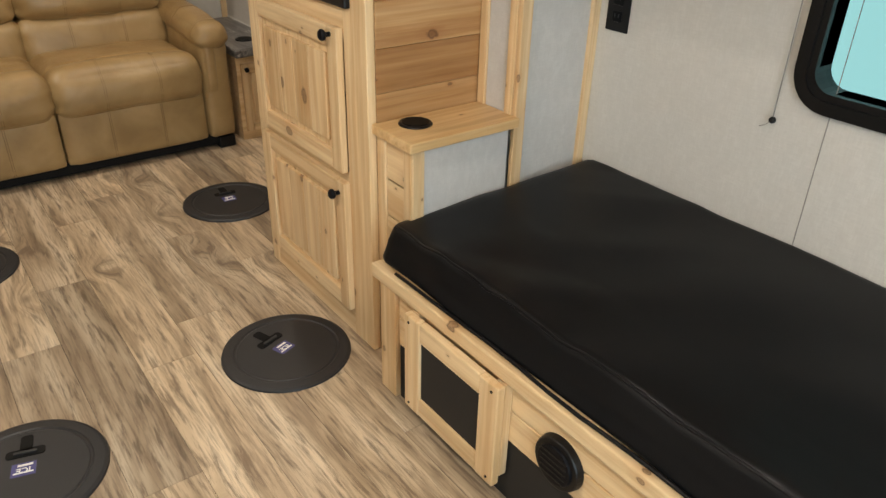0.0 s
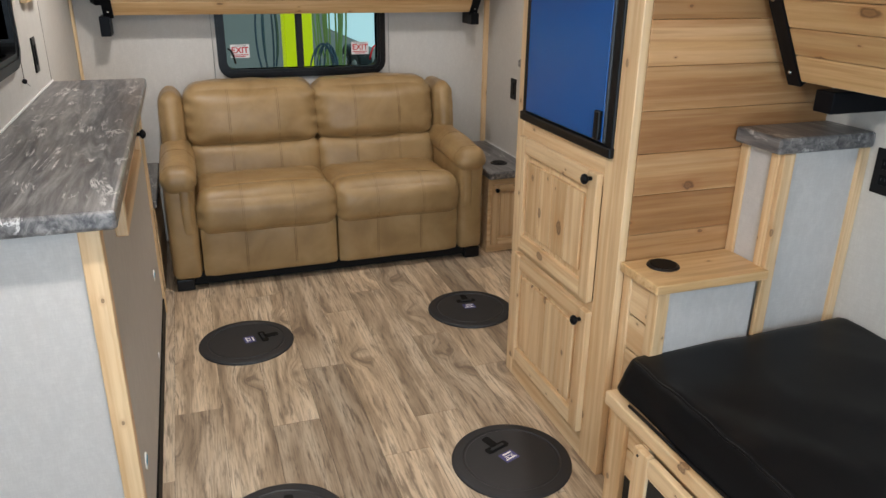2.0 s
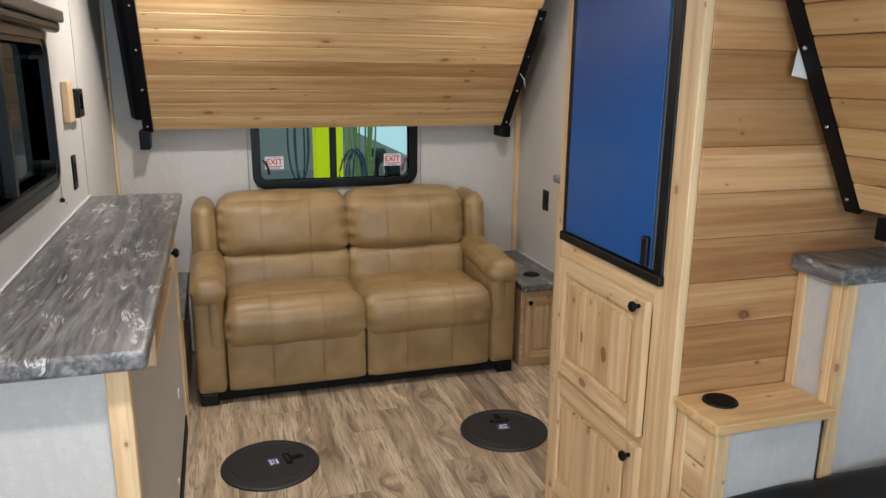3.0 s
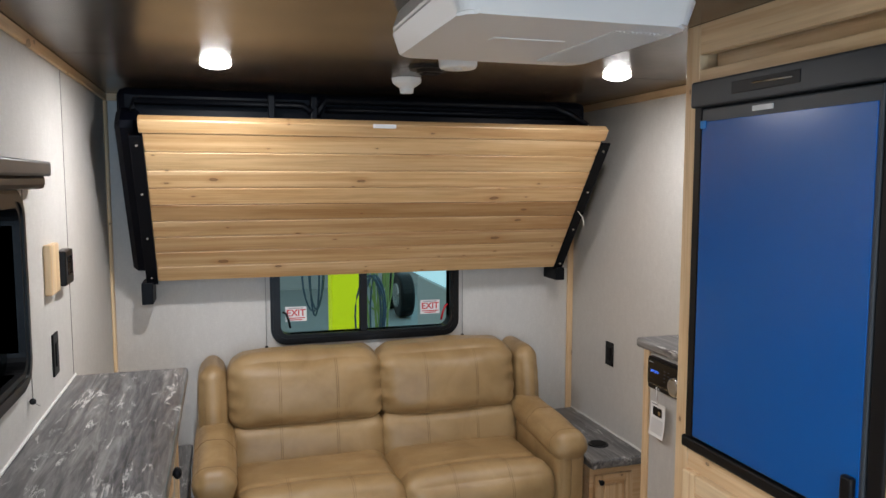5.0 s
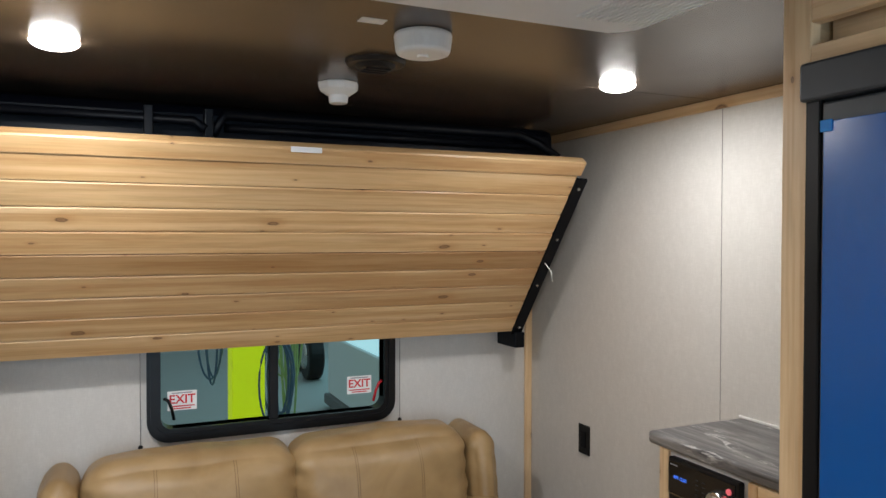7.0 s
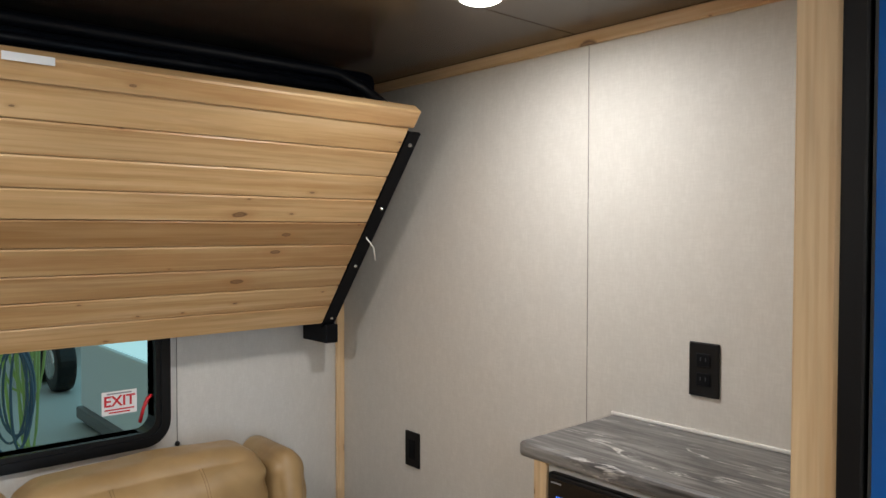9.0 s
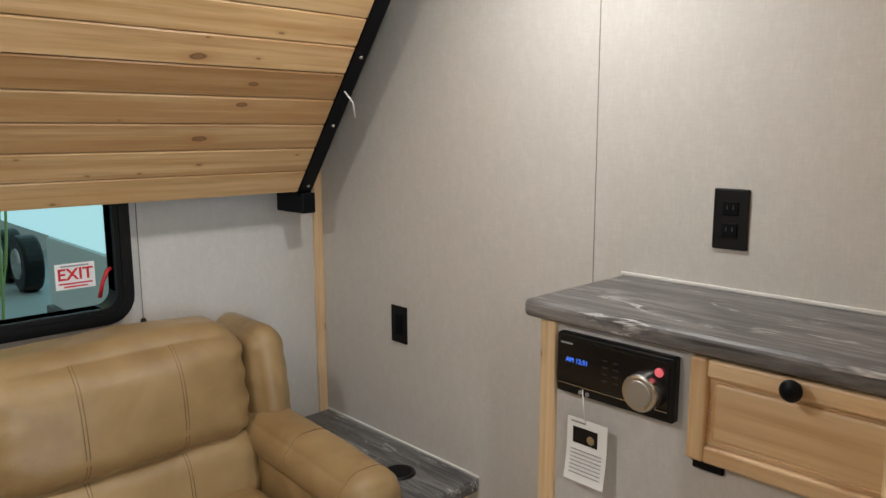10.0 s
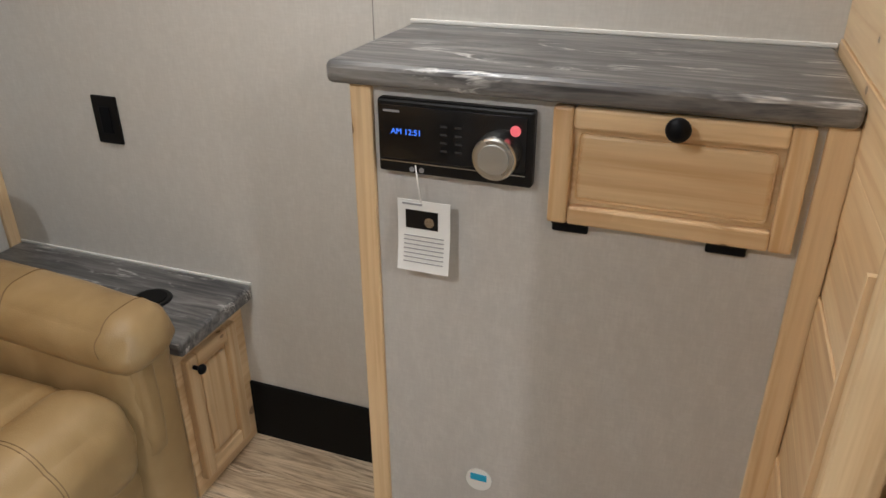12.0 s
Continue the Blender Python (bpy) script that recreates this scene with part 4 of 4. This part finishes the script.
def bunk(name, o, u, length, lean_dir, drop, boards, label, mat, foot_wall):
    """Fold-up bunk: its underside of tongue-and-groove boards, steel side angles, top rail tube. o: top corner of the slope."""
    b = thing(name, *o, label, "bunk bed")
    o, u = Vector(o), Vector(u)
    v = Vector((*lean_dir, -drop))
    L = v.length
    v.normalize()
    n = u.cross(v).normalized()
    if n.z > 0:
        n = -n
    w = L / boards
    for k in range(boards):
        slope_part(b, "plank", o, u, v, n, 0.0, length, k * w + 0.0012, (k + 1) * w - 0.0012, -0.014, 0.0, mat, 0.003)
    slope_part(b, "mattress", o, u, v, n, 0.0, length - 0.01, 0.0, L - 0.01, -0.13, -0.016, bag_black, 0.02, "dark mattress folded against the wall")
    slope_part(b, "lip_board", o, u, v, n, -0.012, length + 0.012, -0.058, -0.002, -0.030, 0.006, mat, 0.004)
    for a in (0.0, length):
        s = -1 if a == 0 else 1
        lo, hi = sorted((a, a + s * 0.045))
        slope_part(b, "side_angle", o, u, v, n, lo, hi, 0.012, L + 0.012, -0.006, 0.004, black_steel, 0.001)
        lo, hi = sorted((a + s * 0.003, a + s * 0.009))
        slope_part(b, "side_flange", o, u, v, n, lo, hi, 0.012, L + 0.012, -0.060, -0.004, black_steel, 0.001)
        for k in range(4):
            p = o + u * (a + s * 0.022) + v * (0.05 + k * (L - 0.08) / 3) + n * 0.006
            bm = bmesh.new()
            bmesh.ops.create_uvsphere(bm, u_segments=10, v_segments=6, radius=0.006)
            bmesh.ops.translate(bm, verts=bm.verts, vec=p)
            add(b, "bolt", bm, chrome, smooth=True)
    return b, o, u, v, n, L


bb, o, u, v, n, L = bunk("folded_bunk", (-0.325, 3.560, 1.806), (1, 0, 0), 1.822, (0, 0.455), 0.592, 9, "folded-up bunk of knotty cedar boards with black steel angles", cedar_x, YB)
for x, z in ((-0.368, 1.120), (1.528, 1.150)):
    bm = bmesh.new()
    put_box(bm, x - 0.023, x + 0.023, YB - 0.15, YB - 0.001, z, 1.212, 0.004)
    add(bb, "wall_bracket", bm, black_steel)
tube(bb, "rail_tube", [(-0.36, 3.625, 1.891), (-0.36, 3.645, 1.926), (0.25, 3.645, 1.926), (0.28, 3.625, 1.901)], 0.013, black_steel, 10)
tube(bb, "rail_tube", [(0.30, 3.645, 1.891), (0.34, 3.665, 1.951), (1.32, 3.665, 1.951), (1.40, 3.655, 1.921), (1.46, 3.625, 1.871)], 0.016, black_steel, 10)
tube(bb, "rail_tube", [(0.34, 3.685, 1.916), (1.38, 3.685, 1.916)], 0.012, black_steel, 10)
box(bb, "mattress_bag", -0.425, 1.50, 3.71, 4.06, 1.70, 1.985, bag_black, 0.03, "black plastic wrap round the folded mattress")
slope_part(bb, "mattress_side", o, u, v, n, -0.095, -0.012, -0.02, L - 0.02, -0.15, -0.03, bag_black, 0.02, "black plastic wrap round the folded mattress")
for x in (0.13, 0.29):
    box(bb, "rail_clip", x - 0.012, x + 0.012, 3.625, 3.665, 1.871, 1.961, black_steel, 0.003)
box(bb, "label_card", 0.50, 0.59, 3.522, 3.525, 1.837, 1.853, white_paper, 0, "small white label")
tube(bb, "tie_tag", [(1.495, 3.765, 1.50), (1.515, 3.755, 1.47), (1.525, 3.760, 1.43)], 0.0022, white_paper, 6, "white tie tag")

rb, o, u, v, n, L = bunk("folded_bunk", (1.155, 1.545, 1.80), (0, -1, 0), 1.85, (0.315, 0), 0.61, 9, "folded-up bunk of knotty cedar boards above the bed", cedar_y, XR)
bm = bmesh.new()
put_box(bm, XR - 0.19, XR - 0.001, 1.44, 1.50, 1.125, 1.18, 0.004)
add(rb, "wall_bracket", bm, black_steel)
bm = bmesh.new()
put_box(bm, XR - 0.19, XR - 0.001, -0.33, -0.27, 1.10, 1.165, 0.004)
add(rb, "wall_bracket", bm, black_steel)
bm = bmesh.new()
p = o + v * 0.25 + u * (-0.046)
slab(bm, [p, p + v * 0.085, p + v * 0.075 + Vector((-0.045, 0, 0.0))], (0, 0, 0), (0, 0.002, 0))
add(rb, "paper_tag", bm, white_paper, label="small white paper tag")

# ---- sofa ----
so = thing("sofa", 0.5775, 3.75, 0, "tan leatherette two-seat reclining sofa with rolled arms", "sofa")
SX_L, SX_R, SF, SB = -0.19, 1.345, 3.335, 4.16
MID = 0.585
AW = 0.135


def lean_back(w):
    return Vector((w.x, w.y + 0.20 * (w.z - 0.42), w.z))


def knee_roll(w):
    """A sewn valley across the seat with a plump roll in front of it."""
    top = max(0.0, min(1.0, (w.z - 0.36) / 0.06))
    return Vector((w.x, w.y, w.z + top * (0.014 * math.exp(-((w.y - 3.42) / 0.06) ** 2) - 0.013 * math.exp(-((w.y - 3.506) / 0.014) ** 2))))


def stitched(f, xs, side, name="stitch_line"):
    """Sewn lines over the front and top of a cushion at the given cube x."""
    for ux in xs:
        bm = bmesh.new()
        for du in (-0.012, 0.012):
            if side == "seat":
                path = [f((ux + du, -0.2 - 0.8 * k / 10, 1)) for k in range(11)] + [f((ux + du, -1, 1 - 2 * k / 10)) for k in range(1, 11)]
            else:
                path = [f((ux + du, -1, -1 + 2 * k / 14)) for k in range(15)]
            put_tube(bm, path, 0.0012, 5)
        add(so, name, bm, seam_mat, smooth=True)


for s, (x0, x1) in enumerate(((SX_L + AW, MID), (MID, SX_R - AW))):
    cx, hx = (x0 + x1) / 2, (x1 - x0) / 2
    _, f = cushion(so, "seat_cushion", (cx, 3.60, 0.345), (hx + 0.008, 0.275, 0.095), 0.070, (0.0, 0.02, 0.016), hide, knee_roll, 44, s * 3.0, 0.004)
    bm = bmesh.new()
    put_tube(bm, [f((-0.97 + 1.94 * k / 24, -0.34, 1)) for k in range(25)], 0.0022, 5)
    add(so, "seat_seam", bm, seam_mat, smooth=True)
    stitched(f, (-0.36, 0.36), "seat")
    _, f = cushion(so, "front_panel", (cx, 3.40, 0.175), (hx - 0.003, 0.045, 0.118), 0.018, (0, 0.006, 0), hide, None, 10, 7 + s, 0.002)
    stitched(f, (-0.36, 0.36), "front")
    _, f = cushion(so, "lumbar_cushion", (cx, 3.90, 0.475), (hx + 0.008, 0.105, 0.105), 0.05, (0, 0.022, 0), hide, lean_back, 14, 11 + s, 0.004)
    stitched(f, (-0.36, 0.36), "front")
    _, f = cushion(so, "back_cushion", (cx, 3.91, 0.700), (hx + 0.012, 0.125, 0.150), 0.085, (0, 0.035, 0.012), hide, lean_back, 30, 17 + s, 0.0075)
    stitched(f, (-0.36, 0.36), "front")
for x0, x1, s in ((SX_L, SX_L + AW, -1), (SX_R - AW, SX_R, 1)):
    cx = (x0 + x1) / 2
    cushion(so, "arm_body", (cx, 3.72, 0.305), (AW / 2 - 0.001, 0.375, 0.250), 0.03, (0.004, 0.008, 0), hide, None, 12, 23 + s, 0.003)
    _, fa = cushion(so, "arm_pad", (cx - s * 0.004, 3.66, 0.538), (AW / 2 + 0.010, 0.345, 0.058), 0.055, (0.004, 0.0, 0.012), hide,
            lambda w: Vector((w.x, w.y, w.z + 0.05 * (w.y - 3.4) - 0.02)), 16, 29 + s, 0.004)
    cushion(so, "arm_front", (cx - s * 0.024, 3.362, 0.395), (0.030, 0.025, 0.135), 0.02, (0, 0.008, 0), hide, None, 10, 41 + s, 0.002)
    cushion(so, "back_wing", (cx + s * 0.004, 3.945, 0.662), (0.050, 0.150, 0.160), 0.052, (0.012, 0.01, 0.006), hide, lean_back, 18, 31 + s, 0.0025)
    for q in (-0.80, -0.05):
        bm = bmesh.new()
        put_tube(bm, [fa((-1, q, 0.2 * k)) for k in range(5)] + [fa((-1 + 2 * k / 12, q, 1)) for k in range(13)] + [fa((1, q, 0.8 - 0.2 * k)) for k in range(5)], 0.0014, 5)
        add(so, "piping", bm, seam_mat, smooth=True)
box(so, "back_shell", SX_L + 0.03, SX_R - 0.03, 4.06, 4.15, 0.06, 0.66, hide, 0.02)
box(so, "frame", SX_L + 0.02, SX_R - 0.02, 3.385, 4.1, 0.016, 0.075, black_base, 0.005)
for x in (SX_L + 0.05, SX_R - 0.05):
    for y in (3.40, 4.05):
        box(so, "foot", x - 0.04, x + 0.04, y - 0.035, y + 0.035, 0.0, 0.055, black_plastic, 0.006, "black plastic foot")

so.location, so.scale = (0.592, 3.770, 0), (1.012, 0.90, 1.045)

# ---- end tables ----


def end_table(x0, x1, s, label, cup):
    e = thing("end_table", (x0 + x1) / 2, 3.8, 0, label, "end table", "end tables beside the sofa")
    box(e, "body", x0 + (0.012 if s > 0 else 0), x1 - (0.012 if s < 0 else 0), 3.465, YB - 0.015, 0.0, 0.420, pine_x, 0.002)
    bm = bmesh.new()
    put_box(bm, x0, x1, 3.424, YB - 0.016, 0.418, 0.458, 0.009, 3)
    add(e, "table_top", bm, top_y, label="grey marbled laminate top")
    lo, hi = (x0, x0 + 0.006) if s < 0 else (x1 - 0.006, x1)
    box(e, "caulk_line", lo, hi, 3.424, YB - 0.016, 0.457, 0.464, caulk, 0.002)
    d0, d1 = x0 + 0.03, x1 - 0.05
    if s < 0:
        d0, d1 = x0 + 0.075, x1 - 0.035
    d = panel_door(e, ("y", 3.465), -1, d0, d1, 0.045, 0.382, 0.018, (pine_x, pine_z, pine_z))
    knob(d, d0 + 0.02 if s > 0 else d1 - 0.02, 3.447, 0.358, -1, "y", 0.012)
    if cup:
        disc(e, "cup_ring", (1.53, 3.60, 0.4605), "z", 0.047, 0.044, 0.006, black_plastic, 36, 0.002)
        disc(e, "cup_well", (1.53, 3.60, 0.4642), "z", 0.035, 0.035, 0.0015, black_base, 36)
    return e


end_table(1.405, XR, 1, "pine end table with grey laminate top and cup holder", True)
end_table(XL, -0.215, -1, "pine end table with grey laminate top beside the counter", False)

# ---- stereo counter ----
rc = thing("stereo_counter", 1.5, 2.667, 0, "linen-print cabinet with grey laminate top and pine trim", "counter")
RX = 1.358
box(rc, "body", RX, XR, CY1 - 0.012, 2.962, 0, 1.051, cab_linen, 0.001)
bm = bmesh.new()
put_box(bm, 1.336, XR, CY1 - 0.013, 3.000, 1.050, 1.084, 0.010, 3)
add(rc, "counter_top", bm, top_y, label="grey marbled laminate top")
box(rc, "corner_post", RX - 0.008, RX + 0.004, 2.934, 2.969, 0, 1.050, pine_z, 0.003, "knotty pine corner trim")
box(rc, "side_post", RX + 0.002, RX + 0.036, 2.961, 2.971, 0, 1.050, pine_z, 0.003, "knotty pine corner trim")
box(rc, "inner_post", RX - 0.008, RX + 0.004, CY1 - 0.0165, CY1 + 0.020, 0, 1.050, pine_z, 0.003, "knotty pine trim")
box(rc, "caulk_line", XR - 0.006, XR, CY1 - 0.012, 3.000, 1.083, 1.091, caulk, 0.002, "white caulk line")
d = panel_door(rc, ("x", RX), -1, 2.345, 2.664, 0.880, 1.047, 0.020, (pine_y, pine_z, pine_y), "drop_door")
knob(d, RX - 0.02, 2.503, 1.037, -1, r=0.016)
for y in (2.422, 2.632):
    bm = bmesh.new()
    put_box(bm, RX - 0.008, RX, y - 0.026, y + 0.026, 0.862, 0.878, 0.003)
    put_tube(bm, [(RX - 0.008, y - 0.026, 0.878), (RX - 0.008, y + 0.026, 0.878)], 0.004, 8)
    add(rc, "hinge", bm, black_steel, label="black butterfly hinge")
disc(rc, "sticker_disc", (RX - 0.0015, 2.759, 0.346), "x", 0.024, 0.024, 0.003, white_paper, 28)
box(rc, "sticker_print", RX - 0.0042, RX - 0.003, 2.744, 2.774, 0.346, 0.36, sticker_blue, 0)

ra = thing("stereo", RX, 2.807, 0.92, "black glossy wall stereo with silver dial and blue clock", "stereo")
bm = bmesh.new()
put_box(bm, RX - 0.020, RX, 2.688, 2.920, 0.926, 1.036, 0.004)
add(ra, "housing", bm, black_plastic)
box(ra, "face", RX - 0.0225, RX - 0.0195, 2.697, 2.917, 0.948, 1.028, gloss_black, 0.001)
box(ra, "silver_line", RX - 0.0225, RX - 0.0195, 2.697, 2.917, 0.9435, 0.945, chrome, 0)
text(ra, "display", "AM 12:51", 0.012, facing(RX - 0.0235, 2.874, 0.990, "-x"), led_blue)
box(ra, "maker_mark", RX - 0.0232, RX - 0.0222, 2.884, 2.909, 1.018, 1.021, grey_print, 0)
for k in range(4):
    for j in range(2):
        box(ra, "button", RX - 0.0228, RX - 0.0222, 2.812 - j * 0.022, 2.822 - j * 0.022, 0.966 + k * 0.012, 0.969 + k * 0.012, button_print, 0)
disc(ra, "dial", (RX - 0.033, 2.737, 0.972), "x", 0.031, 0.033, 0.026, chrome, 40, 0.004, "silver volume dial")
disc(ra, "dial_cap", (RX - 0.047, 2.737, 0.972), "x", 0.022, 0.022, 0.003, dial_face, 32, 0.001)
disc(ra, "power_button", (RX - 0.026, 2.712, 1.009), "x", 0.0075, 0.0075, 0.004, led_red, 20, 0.001, "lit red power button")
for y in (2.867, 2.852):
    disc(ra, "jack", (RX - 0.0205, y, 0.9335), "x", 0.004, 0.004, 0.002, grey_print, 14)
tg = thing("paper_tag", RX - 0.02, 2.852, 0.76, "white printed paper tag hanging from the stereo", "tag")
tube(tg, "string", [(RX - 0.022, 2.867, 0.933), (RX - 0.024, 2.863, 0.905), (RX - 0.022, 2.859, 0.872)], 0.0011, white_paper, 6)
bm = bmesh.new()
put_box(bm, RX - 0.0228, RX - 0.022, 2.813, 2.897, 0.763, 0.878)
bmesh.ops.subdivide_edges(bm, edges=[e for e in bm.edges if e.calc_length() > 0.05], cuts=6, use_grid_fill=True)
for q in bm.verts:
    q.co.x -= 0.010 * max(0.0, (0.85 - q.co.z) / 0.09) ** 2
add(tg, "card", bm, white_paper)
box(tg, "picture", RX - 0.0236, RX - 0.0226, 2.832, 2.884, 0.832, 0.862, black_plastic, 0)
disc(tg, "picture_dial", (RX - 0.0237, 2.846, 0.844), "x", 0.008, 0.008, 0.0006, chrome, 18)
box(tg, "print_bar", RX - 0.0236, RX - 0.0226, 2.857, 2.889, 0.87, 0.873, grey_print, 0)
for k in range(7):
    box(tg, "print_bar", RX - 0.0234, RX - 0.0226, 2.822, 2.887, 0.777 + k * 0.007, 0.7785 + k * 0.007, grey_print, 0).location.x -= 0.010 * ((0.073 - k * 0.007) / 0.09) ** 2 + 0.0005

tg.location += Vector((0, -0.006, 0.008))

# ---- floor hatches ----


def lid(x, y, turn, label):
    h = thing("hole_cover", x, y, 0, label, "floor hatch", "round floor covers")
    bm = bmesh.new()
    prof = [(0.0, 0.0105), (0.145, 0.0105), (0.148, 0.0085), (0.152, 0.0085), (0.156, 0.0115), (0.180, 0.0100), (0.188, 0.0065), (0.190, 0.001)]
    seg = 64
    rows = []
    for r, z in prof[1:]:
        rows.append([bm.verts.new((x + r * math.cos(2 * math.pi * k / seg), y + r * math.sin(2 * math.pi * k / seg), z)) for k in range(seg)])
    bm.faces.new(rows[0])
    for a, b in zip(rows, rows[1:]):
        for k in range(seg):
            bm.faces.new((a[k], b[k], b[(k + 1) % seg], a[(k + 1) % seg]))
    add(h, "cover", bm, lid_mat)
    d = Vector((math.cos(turn), math.sin(turn), 0))
    n = Vector((-d.y, d.x, 0))
    c = Vector((x, y, 0)) + d * 0.085
    bm = bmesh.new()
    for a0, a1, b0, b1 in ((-0.012, 0.046, -0.014, 0.014), (-0.030, -0.002, -0.044, 0.044)):
        slab(bm, [c + d * p + n * q for p, q in rounded_loop(a0, a1, b0, b1, 0.009)], (0, 0, 0.0105), (0, 0, 0.0125))
    add(h, "handle_recess", bm, black_base, label="black handle recess")
    bm = bmesh.new()
    slab(bm, [c + d * p + n * q for p, q in rounded_loop(-0.022, -0.014, -0.026, 0.026, 0.004)], (0, 0, 0.0125), (0, 0, 0.017))
    add(h, "handle", bm, lid_mat)
    c = Vector((x, y, 0)) + d * 0.012
    bm = bmesh.new()
    slab(bm, [c + d * p + n * q for p, q in rounded_loop(-0.022, 0.022, -0.027, 0.027, 0.002)], (0, 0, 0.0105), (0, 0, 0.0112))
    add(h, "label_plate", bm, label_violet, label="small violet printed label")
    bm = bmesh.new()
    slab(bm, [c + d * p + n * q for p, q in rounded_loop(0.010, 0.017, -0.020, 0.014, 0.001)], (0, 0, 0.0111), (0, 0, 0.0116))
    slab(bm, [c + d * p + n * q for p, q in rounded_loop(-0.014, -0.009, -0.022, 0.022, 0.001)], (0, 0, 0.0111), (0, 0, 0.0116))
    add(h, "label_print", bm, white_paper)
    text(h, "label_lettering", "ICE", 0.022, Matrix.Translation(c + Vector((0, 0, 0.0114)) - d * 0.003) @ pose(0, 0, 0, 0, 0, math.degrees(turn) + 90), white_paper, 0.0003)


LIDS = [(0.091, 1.690, radians(75)), (0.816, 1.772, radians(110)), (0.091, 2.820, radians(10)), (1.080, 2.832, radians(85))]
for x, y, q in LIDS:
    lid(x, y, q, "round textured black floor hole cover with a violet label")

# ---- boards of the cabinet sides, and the floor planks ----
holder = setting(new("plank_wall"), "horizontal cedar shiplap boards on the cabinet side", "wall")
holder.location = (1.38, CY0, 0)


def boards(parent, x0, x1, y, s, z0, z1, w, mat):
    z, k = z0, 0
    while z < z1 - 0.01:
        top = min(z + w, z1)
        lo, hi = sorted((y, y + s * (0.013 + 0.0015 * ((k * 7) % 3))))
        bm = bmesh.new()
        put_box(bm, x0, x1, lo, hi, z + 0.0004, top - 0.0004, 0.0014, 1)
        add(parent, "plank", bm, mat)
        z, k = top, k + 1


boards(holder, CX + 0.026, XR - 0.001, CY0 + 0.0155, -1, 0.0, ZC, 0.112, red_cedar_x)
holder2 = setting(new("plank_wall_far"), "horizontal pine boards on the cabinet side by the stereo", "wall")
holder2.location = (1.38, CY1, 0)
boards(holder2, CX + 0.026, XR - 0.001, CY1 - 0.0305, 1, 0.0, ZC, 0.0915, pine_x)

fl = setting(new("floor"), "wood-look vinyl planks in grey-brown tones", "floor")
PW, PL = 0.1575, 1.07
STARTS = {0: 2.36, 2: 2.19, 3: 2.53, 4: 1.92, 5: 2.10, 6: 2.66, 7: 2.357, 1: 2.75, 8: 1.75, -1: 2.0, -2: 1.6, 9: 2.2, 10: 2.5, 11: 1.9}
for c in range(-3, 12):
    x0 = -0.191 + c * PW
    x1 = min(x0 + PW, XR)
    x0 = max(x0, XL)
    if x1 - x0 < 0.01:
        continue
    y = STARTS.get(c, 2.3)
    while y > YF:
        y -= PL
    while y < YB:
        y0, y1 = max(y, YF), min(y + PL, YB)
        if y1 - y0 > 0.01:
            bm = bmesh.new()
            put_box(bm, x0 + 0.0005, x1 - 0.0005, y0 + 0.0005, y1 - 0.0005, -0.004, 0.0, 0.0006, 1)
            add(fl, "floor_plank", bm, floor_vinyl)
        y += PL
